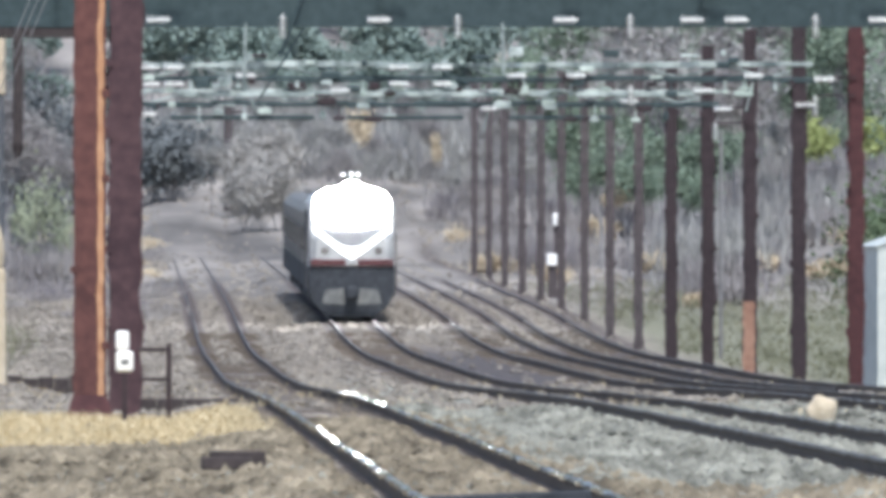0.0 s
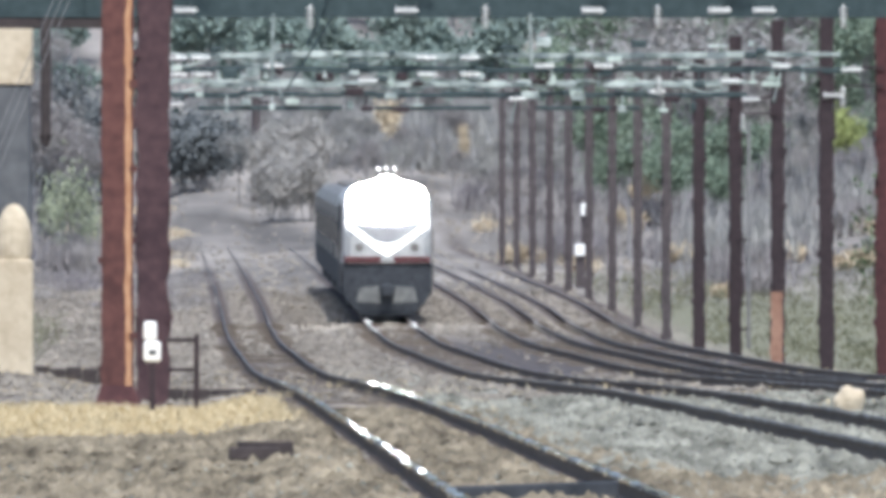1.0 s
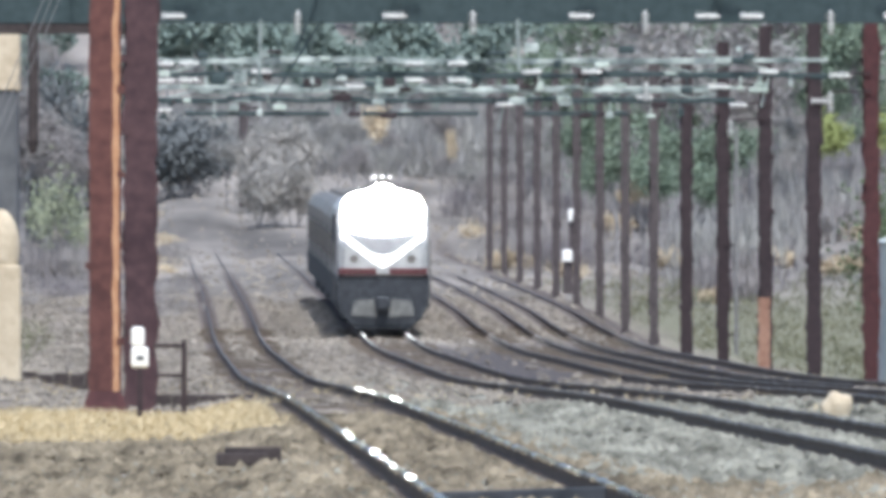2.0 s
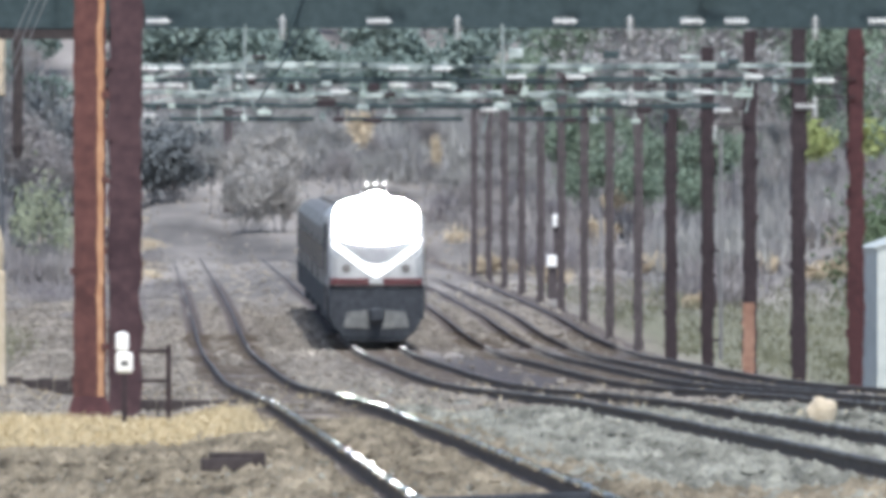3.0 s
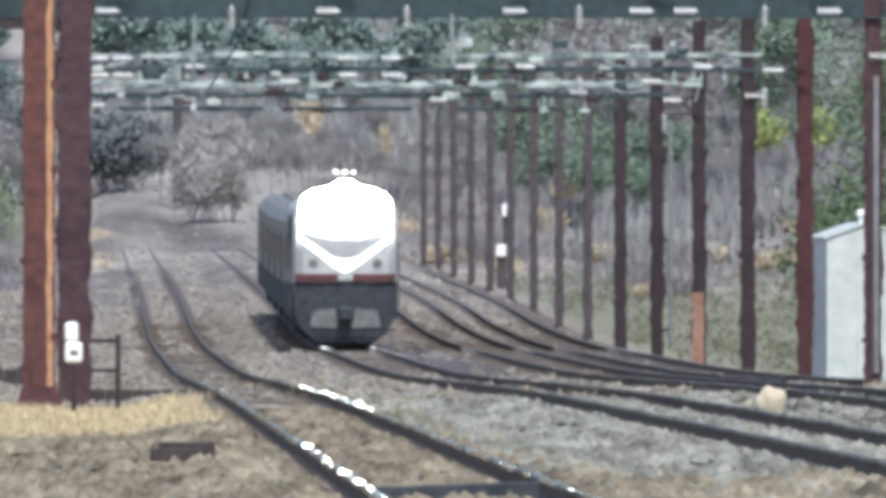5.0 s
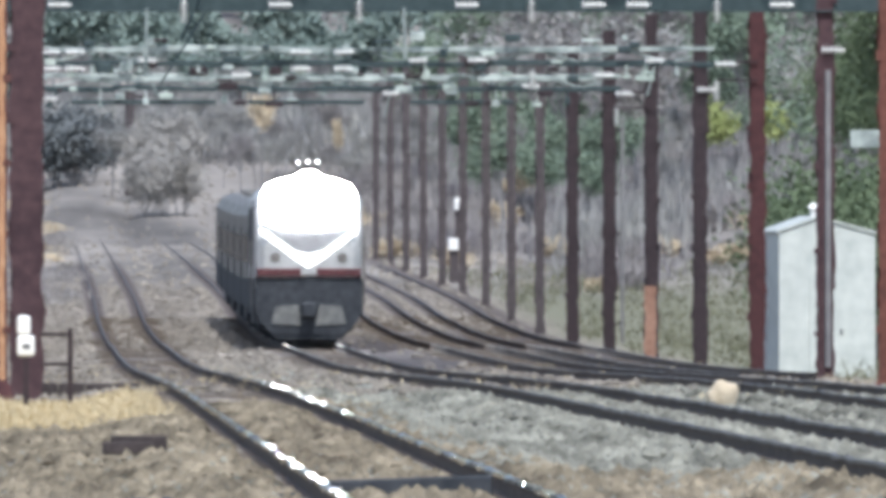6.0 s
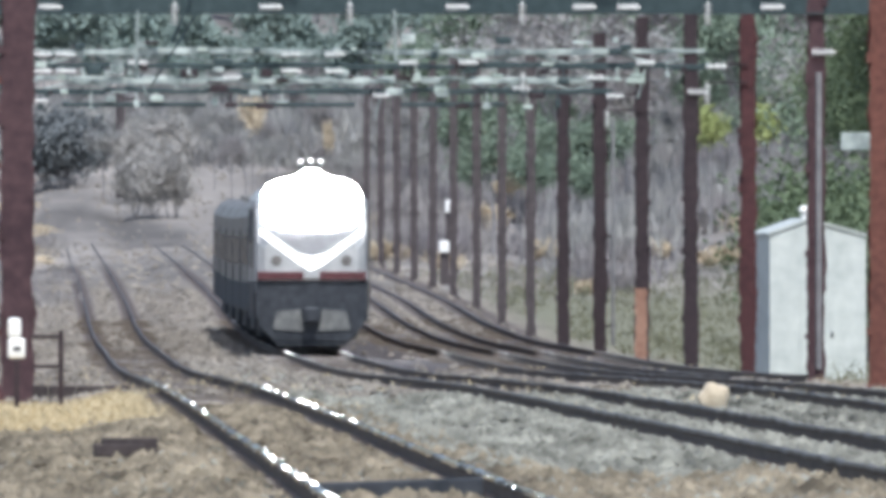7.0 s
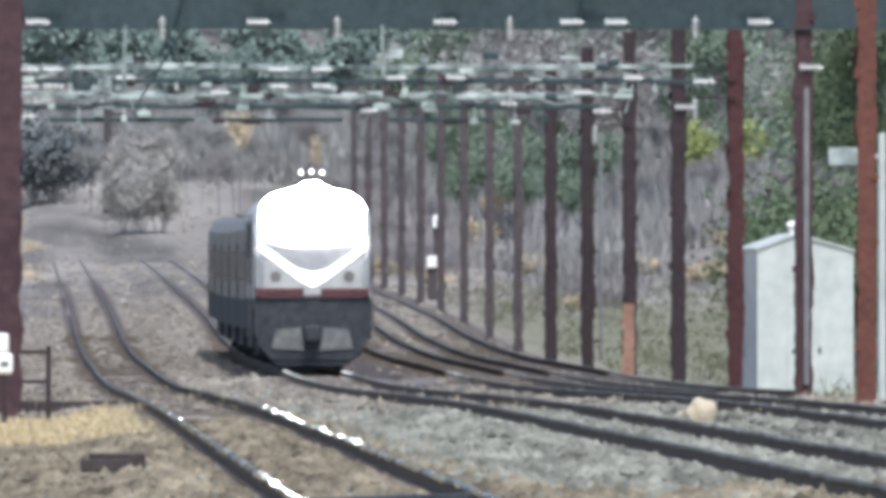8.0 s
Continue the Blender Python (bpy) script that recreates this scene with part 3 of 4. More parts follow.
def locomotive():
    """Front at y = 0, running towards -y; the rails at z = 0."""
    root = thing("locomotive", Matrix(), "white and grey passenger locomotive with blazing headlights and a red stripe", "locomotive")
    bm = bmesh.new()
    nose_shell(bm, ((0.0, 1.25, 1.95, 3.0, 0.3), (0.25, 1.45, 1.75, 3.25, 0.3), (0.8, 1.5, 1.6, 4.1, 0.35), (1.5, 1.52, 1.5, 4.45, 0.4), (20.0, 1.52, 1.5, 4.45, 0.4)))
    part("body", bm, LOCO_WHITE, root)
    bm = bmesh.new()
    box(bm, -1.535, 1.535, 3.2, 19.8, 2.2, 3.9, 0.05)
    part("side_panel", bm, LOCO_GREY, root, "dusty grey engine-room side")
    for s in (-1, 1):
        bm = bmesh.new()
        box(bm, min(s * 0.22, s * 1.47), max(s * 0.22, s * 1.47), -0.02, 0.5, 1.9, 2.12, 0.02)
        part("red_stripe", bm, LOCO_RED, root, "red stripe under the nose")
    bm = bmesh.new()
    prism(bm, ((-1.05, 3.12), (0.0, 2.5), (1.05, 3.12), (1.25, 3.4), (-1.25, 3.4)), -0.02, 0.5)
    part("windshield", bm, GLASS, root, "windshield with headlight glare in its pale colour")
    # glowing panel across the cab front: the headlights' glare put into its shape
    bm = bmesh.new()
    prism(bm, ((-1.15, 3.42), (1.15, 3.42), (1.32, 3.7), (1.34, 4.2), (1.0, 4.5), (0.45, 4.58), (0, 4.66), (-0.45, 4.58), (-1.0, 4.5), (-1.34, 4.2), (-1.32, 3.7)), 0.05, 0.9)
    house = part("headlight_housing", bm, LOCO_WHITE, root)
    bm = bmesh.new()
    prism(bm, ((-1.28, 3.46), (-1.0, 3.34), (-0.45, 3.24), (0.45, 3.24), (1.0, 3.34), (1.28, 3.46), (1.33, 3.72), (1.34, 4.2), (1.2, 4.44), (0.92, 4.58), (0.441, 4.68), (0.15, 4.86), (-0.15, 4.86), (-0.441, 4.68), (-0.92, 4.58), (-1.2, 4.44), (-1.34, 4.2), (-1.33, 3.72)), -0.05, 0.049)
    part("glare_panel", bm, GLARE, house, "white panel in the shape of headlight glare")
    # white V below the windshield, given a glow
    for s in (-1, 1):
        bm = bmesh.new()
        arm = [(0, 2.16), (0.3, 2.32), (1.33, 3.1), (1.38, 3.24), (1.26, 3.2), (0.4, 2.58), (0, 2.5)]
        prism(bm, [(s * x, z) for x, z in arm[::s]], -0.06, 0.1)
        part("v_strip", bm, STRIP, root, "white glowing V-shaped strip")
    bm = bmesh.new()
    prism(bm, ((-1.5, 1.0), (-1.38, 0.62), (-1.0, 0.26), (1.0, 0.26), (1.38, 0.62), (1.5, 1.0), (1.5, 1.89), (-1.5, 1.89)), 0.1, 1.2)
    part("pilot", bm, LOCO_DARK, root, "dark grimy front apron")
    for s in (-1, 1):
        bm = bmesh.new()
        prism(bm, ((s * 0.2, 0.5), (s * 1.05, 0.55), (s * 0.95, 1.05), (s * 0.3, 1.1)), 0.05, 0.12)
        part("plow_panel", bm, PLOW, root, "worn grey plow panel")
    for s in (-1, 1):
        bm = bmesh.new()
        tube(bm, (s * 0.95, -0.03, 2.42), (s * 0.95, 0.2, 2.42), 0.14, 0.14, 14)
        part("lower_lamp_recess", bm, LOCO_GREY, root, "grey unlit lamp recess")
    bm = bmesh.new()
    box(bm, -0.2, 0.2, -0.35, 0.3, 0.75, 1.15, 0.05)
    part("coupler", bm, LOCO_DARK, root)
    bm = bmesh.new()
    prism(bm, ((-0.9, 0.12), (0.9, 0.12), (1.25, 0.42), (-1.25, 0.42)), 0.15, 0.4)
    part("snow_plow", bm, LOCO_DARK, root)
    bm = bmesh.new()
    box(bm, -1.545, 1.545, 1.2, 20.0, 0.8, 1.85, 0.04)
    part("underframe", bm, LOCO_DARK, root)
    bm = bmesh.new()
    box(bm, -1.35, 1.35, 7.5, 13.0, 0.3, 1.0, 0.1)
    part("fuel_tank", bm, LOCO_DARK, root)
    for y in (4.0, 16.5):
        bogie(root, y, LOCO_DARK)
    for s in (-1, 1):
        for name, y0, y1, z0, z1, mat in (("cab_window", 1.9, 2.7, 2.75, 3.5, GLASS), ("cab_door", 2.9, 3.55, 1.55, 3.7, LOCO_GREY), ("vent_grille", 5.0, 8.0, 2.9, 3.8, LOCO_DARK), ("vent_grille", 12.0, 16.0, 2.9, 3.8, LOCO_DARK)):
            bm = bmesh.new()
            out = 1.54 if name == "vent_grille" else 1.528
            box(bm, s * out - 0.012, s * out + 0.012, y0, y1, z0, z1)
            part(name, bm, mat, root)
        for y in (1.7, 2.82, 3.65):
            bm = bmesh.new()
            tube(bm, (s * 1.6, y, 1.1), (s * 1.6, y, 3.0), 0.018, 0.018, 6)
            for z in (1.1, 3.0):
                tube(bm, (s * 1.5, y, z), (s * 1.6, y, z), 0.018, 0.018, 6)
            part("handrail", bm, LOCO_GREY, root)
        for k in range(3):
            bm = bmesh.new()
            box(bm, s * 1.32 - 0.2, s * 1.32 + 0.2, 3.0, 3.45, 0.45 + 0.32 * k, 0.49 + 0.32 * k)
            part("step", bm, LOCO_DARK, root)
    for y in (6.5, 10.0, 14.0):
        bm = bmesh.new()
        tube(bm, (0, y, 4.44), (0, y, 4.58), 0.75, 0.7, 20)
        part("roof_fan", bm, LOCO_DARK, root)
    for x, l in ((-0.28, 0.6), (0.0, 0.75), (0.26, 0.5)):
        bm = bmesh.new()
        tube(bm, (x, 1.6, 5.12), (x, 1.6 + l, 5.14), 0.062, 0.03, 10)
        horn = part("horn", bm, CERAMIC, root, "bright roof horn")
        bm = bmesh.new()
        tube(bm, (x, 1.95, 4.4), (x, 1.95, 5.12), 0.02, 0.02, 6)
        part("horn_post", bm, LOCO_DARK, horn)
    return root


def coach():
    root = thing("passenger_coach", Matrix(), "grey passenger coach with a dark window band behind the locomotive", "railway coach", "coaches of the train")
    bm = bmesh.new()
    nose_shell(bm, ((0.0, 1.52, 1.1, 4.1, 0.45), (25.2, 1.52, 1.1, 4.1, 0.45)))
    part("body", bm, LOCO_GREY, root)
    for s in (-1, 1):
        for k in range(9):
            bm = bmesh.new()
            box(bm, s * 1.525 - 0.012, s * 1.525 + 0.012, 2.2 + k * 2.4, 3.9 + k * 2.4, 2.3, 3.1)
            part("window", bm, COACH_GLASS, root)
        for y in (0.7, 23.6):
            bm = bmesh.new()
            box(bm, s * 1.525 - 0.012, s * 1.525 + 0.012, y, y + 0.95, 1.81, 3.3)
            part("door", bm, LOCO_DARK, root)
    for y0, y1 in ((-0.35, 0.0), (25.2, 25.55)):
        bm = bmesh.new()
        box(bm, -0.6, 0.6, y0, y1, 1.2, 3.5, 0.05)
        part("gangway", bm, LOCO_DARK, root)
    for y in (5.0, 12.6, 20.0):
        bm = bmesh.new()
        box(bm, -0.7, 0.7, y - 1.1, y + 1.1, 4.08, 4.25, 0.06)
        part("roof_unit", bm, LOCO_GREY, root)
    bm = bmesh.new()
    box(bm, -1.3, 1.3, 6, 19, 0.45, 1.0, 0.05)
    part("underframe", bm, LOCO_DARK, root)
    for s in (-1, 1):
        bm = bmesh.new()
        box(bm, s * 1.53 - 0.012, s * 1.53 + 0.012, 0.1, 25.1, 1.0, 1.8)
        part("skirt", bm, LOCO_DARK, root, "dark skirt along the coach side")
    for y in (3.5, 21.7):
        bogie(root, y, LOCO_DARK)
    return root


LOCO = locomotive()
COACH = coach()
TRAIN = [(LOCO, 0.0), (COACH, 21.0)] + [(copy_thing(COACH, Matrix()), 21.0 + 26.2 * k) for k in range(1, 5)]
TRAIN_A = 7.75


# ---- trackside shed, pillar and small things ----
def white_shed():
    d, a = 590.0, 18.40
    root = thing("trackside_shed", Matrix.Translation(place(a, d)) @ pose(0, 0, 0, 0, 0, 8), "small white metal trackside shed with a low peaked roof", "shed")
    bm = bmesh.new()
    prism(bm, ((-1.13, -0.3), (1.13, -0.3), (1.13, 3.36), (-0.22, 3.72), (-1.13, 3.4)), 0, 2.6)
    part("body", bm, WHITE, root)
    for x, z in ((-1.19, 3.38), (1.19, 3.345)):
        bm = bmesh.new()
        prism(bm, ((-0.22, 3.724), (x, z), (x, z + 0.05), (-0.22, 3.774)), -0.06, 2.66)
        part("roof", bm, WHITE, root)
    bm = bmesh.new()
    box(bm, -0.42, 0.42, -0.03, -0.004, 0.0, 2.3, 0.01)
    door = part("door", bm, WHITE, root, "plain white metal door")
    bm = bmesh.new()
    box(bm, 0.30, 0.36, -0.07, -0.03, 1.0, 1.14, 0.01)
    part("handle", bm, GREY_PANEL, door)
    bm = bmesh.new()
    tube(bm, (-0.26, 0.3, 3.65), (-0.26, 0.3, 3.94), 0.09, 0.09, 10)
    tube(bm, (-0.26, 0.3, 3.94), (-0.26, 0.3, 4.06), 0.16, 0.08, 10)
    part("roof_vent", bm, CERAMIC, root, "bright capped roof vent")


white_shed()


def pillar():
    d = 520.0
    root = thing("concrete_pillar", Matrix.Translation(place(-3.0, d)), "cream concrete pillar with a rounded top", "pillar")
    bm = bmesh.new()
    box(bm, -0.4, 0.4, -0.3, 0.3, -0.2, 2.35, 0.04)
    part("shaft", bm, CREAM, root)
    bm = bmesh.new()
    bmesh.ops.create_uvsphere(bm, u_segments=16, v_segments=10, radius=0.38, matrix=Matrix.LocRotScale((0, 0, 2.7), None, (1, 0.8, 2.1)))
    part("rounded_top", bm, CREAM, root)
    root = thing("relay_hut", Matrix.Translation(place(-3.56, d + 6)), "grey trackside hut with a beige fascia", "hut")
    bm = bmesh.new()
    box(bm, -1.6, 0.85, 0, 2.4, -0.2, 5.95, 0.03)
    part("body", bm, GREY_PANEL, root)
    bm = bmesh.new()
    box(bm, -1.65, 0.9, -0.06, 2.46, 5.95, 7.15, 0.03)
    part("fascia", bm, CREAM, root, "beige fascia band")


pillar()


def mast():
    root = thing("signal_mast", Matrix.Translation(place(17.1, 500.0)), "white painted signal mast with a pale cross board", "signal mast")
    bm = bmesh.new()
    tube(bm, (0, 0, -0.2), (0, 0, 5.4), 0.085, 0.075, 10)
    part("post", bm, WHITE, root)
    bm = bmesh.new()
    box(bm, -1.05, -0.16, -0.03, 0.03, 4.75, 5.1, 0.02)
    part("board", bm, PALE_STEEL, root, "pale weathered board")
    bm = bmesh.new()
    box(bm, -0.3, 0.1, -0.04, 0.04, 4.9, 4.98)
    part("arm", bm, PALE_STEEL, root)


mast()


def drop_pipe():
    d = 509.0
    root = thing("drop_conduit", Matrix.Translation((across(-752, d) - SLOPE * d, d, rail_z(d))), "dark conduit hanging down from the green girder", "conduit")
    bm = bmesh.new()
    tube(bm, (0, 0, 4.85), (0, 0, 7.2), 0.11, 0.11, 10)
    tube(bm, (0, 0, 4.6), (0, 0, 4.85), 0.06, 0.13, 10)
    part("pipe", bm, TARRED, root)


drop_pipe()


def guy_wires():
    d = 480.0
    for k in range(3):
        top = Vector((across(-728 + 14 * k, d) - SLOPE * d, d, 7.3))
        low = Vector((top.x - 3.2, d, -0.35))
        root = thing("guy_wire", Matrix.Translation(low), "thin grey steel guy wire", "wire", "guy wires")
        bm = bmesh.new()
        tube(bm, (0, 0, 0), top - low, 0.010, 0.010, 6)
        part("strand", bm, CONDUIT, root)
        bm = bmesh.new()
        tube(bm, (0, 0, -0.2), (0, 0, 0.15), 0.04, 0.03, 8)
        part("anchor", bm, RUST_DARK, root)


guy_wires()


def foot_things():
    # white box with dark marks on a stake at the foot of the columns
    root = thing("marker_box", Matrix.Translation(place(-0.12, 372.0)), "small white marker box on a short rusty stake", "marker")
    bm = bmesh.new()
    box(bm, -0.13, 0.13, -0.06, 0.06, 0.82, 1.13, 0.05)
    part("box", bm, CERAMIC, root)
    bm = bmesh.new()
    box(bm, -0.13, 0.07, -0.05, 0.05, 1.13, 1.42, 0.05)
    part("upper_box", bm, CERAMIC, root)
    bm = bmesh.new()
    box(bm, -0.04, 0.04, -0.03, 0.03, -0.1, 0.82)
    part("stake", bm, RUST_DARK, root)
    bm = bmesh.new()
    box(bm, -0.05, 0.06, -0.068, -0.061, 0.93, 1.0)
    part("mark", bm, GREY_PANEL, root)
    # dark switch stand frame beside it
    root = thing("switch_stand", Matrix.Translation(place(0.38, 380.0)), "dark steel switch stand frame beside the column", "switch stand")
    for x0, x1, z0, z1 in ((0.12, 0.2, -0.1, 1.22), (-0.3, 0.12, 1.1, 1.16), (-0.28, 0.12, 0.66, 0.71)):
        bm = bmesh.new()
        box(bm, x0, x1, -0.05, 0.05, z0, z1, 0.015)
        part("bar", bm, RUST_DARK, root)
    # low dark bars, one running from the column towards the track
    for a0, a1, d, top in ((-0.5, 1.75, 420.0, 0.32), (-2.7, -1.0, 545.0, 0.22)):
        root = thing("timber_kerb", Matrix.Translation(place(a0, d)) @ pose(0, 0, 0, 0, 0, TURN), "low dark bar lying beside the track", "timber")
        w = (a1 - a0) / 5
        for k in range(5):
            bm = bmesh.new()
            box(bm, k * w, (k + 1) * w - 0.01, -0.1, 0.1, -0.15, top + random.uniform(-0.05, 0.04), 0.03)
            part("beam", bm, TARRED, root)
    # broken sleeper lying in the gravel
    root = thing("broken_sleeper", Matrix.Translation(place(1.0, 251.0) + Vector((0, 0, 0.19))) @ pose(0, 0, 0, 0, 0, 4), "broken dark sleeper lying in the gravel", "sleeper")
    bm = bmesh.new()
    box(bm, -0.24, 0.31, -0.12, 0.12, -0.12, 0.05, 0.02)
    part("block", bm, TARRED, root)
    bm = bmesh.new()
    box(bm, -0.34, 0.16, -0.4, -0.14, -0.14, -0.01, 0.02)
    part("splinter", bm, TARRED, root)
    # pale boulder between the second and the third track
    root = thing("boulder", Matrix.Translation(place(9.40, 347.0)), "pale cream sandstone boulder between the tracks", "boulder")
    bm = bmesh.new()
    bmesh.ops.create_icosphere(bm, subdivisions=3, radius=0.215, matrix=Matrix.Translation((0, 0, 0.17)))
    for v in bm.verts:
        v.co *= 1 + 0.22 * noise.noise(v.co * 5)
        v.co.z *= 1.05
    part("stone", bm, CREAM, root)
    # exposed dark timbers across the near end of the track
    for a0, a1, d, turn in ((0.7, 2.05, 195.0, 6.0), (2.25, 3.55, 197.0, 3.0)):
        root = thing("exposed_sleeper", Matrix.Translation(place(a0, d) + Vector((0, 0, 0.06))) @ pose(0, 0, 0, 0, -2, turn), "dark exposed sleeper end across the track", "sleeper")
        bm = bmesh.new()
        box(bm, 0, a1 - a0, -0.12, 0.12, -0.12, 0.07, 0.02)
        part("timber", bm, LOCO_DARK, root)
    # orange stump of a rusted post at the foot of the pole row
    root = thing("rusted_post", Matrix.Translation(place(across(541, 652.0), 652.0)), "short orange rusted post at the foot of the poles", "post")
    bm = bmesh.new()
    ragged_plate(bm, 0.15, -0.1, 0.1, 1.9, 0.08)
    part("shaft", bm, POST, root)
    # dark pole at the far end of the line
    root = thing("utility_pole", Matrix.Translation(place(across(-380, 1500.0), 1500.0)), "dark wooden utility pole at the far end", "utility pole")
    bm = bmesh.new()
    tube(bm, (0, 0, -0.5), (0, 0, 6.5), 0.30, 0.26, 10)
    part("shaft", bm, FAR_STEEL, root)
    bm = bmesh.new()
    box(bm, -0.9, 0.9, -0.06, 0.06, 5.8, 5.95)
    part("cross_arm", bm, RUST_DARK, root)
    # signal cabinets far along the poles
    for u, d, s, low in ((193, 1060, 0.42, 1.6), (204, 1210, 0.5, 2.55)):
        root = thing("signal_cabinet", Matrix.Translation(place(across(u, d), d)) @ Matrix.Scale(s * 2, 4), "white signal cabinet on a dark stand", "cabinet")
        bm = bmesh.new()
        box(bm, -0.26, 0.26, -0.2, 0.2, low, low + 0.6, 0.06)
        part("box", bm, CERAMIC, root)
        bm = bmesh.new()
        box(bm, -0.22, 0.26, 0.0, 0.4, -0.3, low, 0.05)
        part("stand", bm, FAR_STEEL, root, "dark stand")


# ---- trees ----
def limb(bm, p, way, length, r, depth, rng, tips):
    q = p + way * length
    tube(bm, p, q, r, r * 0.6, 5)
    if depth == 0:
        tips.append(q)
        return
    for k in range(rng.choice((2, 3))):
        w = (way + Vector((rng.uniform(-0.7, 0.7), rng.uniform(-0.7, 0.7), rng.uniform(-0.1, 0.6)))).normalized()
        limb(bm, p + way * length * rng.uniform(0.55, 1.0), w, length * rng.uniform(0.55, 0.8), r * 0.55, depth - 1, rng, tips)


def tree(seed, height, leaf, count, size, spread, name, label, category, forks=4):
    rng = random.Random(seed)
    root = thing(name, Matrix(), label, category, "woods beside the line")
    bm = bmesh.new()
    tips = []
    limb(bm, Vector((0, 0, -0.3)), Vector((rng.uniform(-0.05, 0.05), 0, 1)).normalized(), height * 0.42, height * 0.016, forks, rng, tips)
    part("trunk", bm, BARK, root)
    verts, faces = [], []
    for _ in range(count):
        c = rng.choice(tips) + Vector((rng.gauss(0, spread), rng.gauss(0, spread), rng.gauss(0, spread)))
        u = Vector((rng.uniform(-1, 1), rng.uniform(-1, 1), rng.uniform(-1, 1))).normalized() * size
        v = u.cross(Vector((rng.uniform(-1, 1), rng.uniform(-1, 1), rng.uniform(-1, 1)))).normalized() * size * (0.16 if leaf in TWIGS else 0.6)
        k = len(verts)
        verts += [tuple(c - u), tuple(c + v), tuple(c + u), tuple(c - v)]
        faces.append((k, k + 1, k + 2, k + 3))
    raw("crown", verts, faces, leaf, root)
    return root


def shrub(seed, leaf, name, label, height, count, size):
    rng = random.Random(seed)
    root = thing(name, Matrix(), label, "bush", "bushes beside the line")
    bm = bmesh.new()
    tips = []
    for k in range(5):
        limb(bm, Vector((rng.uniform(-0.3, 0.3), rng.uniform(-0.3, 0.3), -0.2)), Vector((rng.uniform(-0.5, 0.5), rng.uniform(-0.5, 0.5), 1)).normalized(), height * 0.5, 0.04, 2, rng, tips)
    part("trunk", bm, BARK, root)
    verts, faces = [], []
    for _ in range(count):
        c = rng.choice(tips) + Vector((rng.gauss(0, height * 0.12), rng.gauss(0, height * 0.12), rng.gauss(0, height * 0.14)))
        c.z = max(c.z, 0.05)
        u = Vector((rng.uniform(-1, 1), rng.uniform(-1, 1), rng.uniform(-1, 1))).normalized() * size
        v = u.cross(Vector((rng.uniform(-1, 1), rng.uniform(-1, 1), rng.uniform(-1, 1)))).normalized() * size * (0.16 if leaf in TWIGS else 0.6)
        k = len(verts)
        verts += [tuple(c - u), tuple(c + v), tuple(c + u), tuple(c - v)]
        faces.append((k, k + 1, k + 2, k + 3))
    raw("foliage", verts, faces, leaf, root)
    return root


def crown_tree(seed, height, radius, leaf, count, size, name, label):
    """A slender trunk under a compact crown: leaves in uneven clusters round its limbs."""
    rng = random.Random(seed)
    root = thing(name, Matrix(), label, "tree", "woods beside the line")
    bm = bmesh.new()
    fork = Vector((0.05, 0, height - radius * 1.5))
    tube(bm, (0, 0, -0.3), fork, 0.09, 0.05, 7)
    tips = []
    for k in range(9):
        way = Vector((rng.gauss(0, 0.6), rng.gauss(0, 0.6), rng.uniform(0.2, 1.0))).normalized()
        tip = fork + Vector((way.x * radius, way.y * radius, way.z * radius * 1.5)) * rng.uniform(0.6, 1.0)
        tube(bm, fork, tip, 0.035, 0.01, 5)
        tips += [tip, fork.lerp(tip, 0.55)]
    part("trunk", bm, BARK, root)
    verts, faces = [], []
    for _ in range(count):
        c = rng.choice(tips) + Vector((rng.gauss(0, radius * 0.24), rng.gauss(0, radius * 0.24), rng.gauss(0, radius * 0.24)))
        u = Vector((rng.uniform(-1, 1), rng.uniform(-1, 1), rng.uniform(-1, 1))).normalized() * size
        v = u.cross(Vector((rng.uniform(-1, 1), rng.uniform(-1, 1), rng.uniform(-1, 1)))).normalized() * size * 0.6
        k = len(verts)
        verts += [tuple(c - u), tuple(c + v), tuple(c + u), tuple(c - v)]
        faces.append((k, k + 1, k + 2, k + 3))
    raw("crown", verts, faces, leaf, root)
    return root


BARE = [tree(k, 14 + 2 * k, (TWIG, TWIG_PLUM)[k % 2], 1800, 0.42, 0.9, "bare_tree", "leafless grey-brown tree in the far woods", "tree") for k in range(4)]
GREEN = [tree(20 + k, 13 + 2 * k, LEAF, 4400, 0.2, 0.8, "leafy_tree", "green leafing tree beside the line", "tree") for k in range(2)]
NEAR_GREEN = tree(24, 14, LEAF_DEEP, 15000, 0.10, 0.75, "leafy_tree", "dense green leafing tree close to the line", "tree")
PINE = [tree(30 + k, 15 + 2 * k, NEEDLE, 1500, 0.52, 1.0, "evergreen_tree", "blue-green evergreen tree in the far woods", "tree", 3) for k in range(3)]
TAN = tree(61, 10, LEAF_TAN, 2500, 0.26, 0.5, "tan_tree", "tree with dry tan leaves in the woods", "tree")
TAN_BUSH = shrub(52, LEAF_TAN, "tan_bush", "round bush with dry tan leaves", 1.0, 2400, 0.085)
YELLOW = crown_tree(70, 6.2, 1.05, LEAF_YELLOW, 2600, 0.11, "yellow_green_tree", "slender young tree in bright yellow-green spring leaf")
DARK_BUSH = shrub(76, LEAF_DARK, "dark_evergreen_bush", "dull dark evergreen bush at the far end of the line", 2.4, 4500, 0.12)
GREEN_BUSH = shrub(50, LEAF_DEEP, "green_bush", "green leafy bush in the grass beside the line", 2.5, 9000, 0.055)
FRESH_BUSH = shrub(51, LEAF_FRESH, "fresh_green_bush", "tall bush in thin pale spring leaf", 2.0, 520, 0.075)
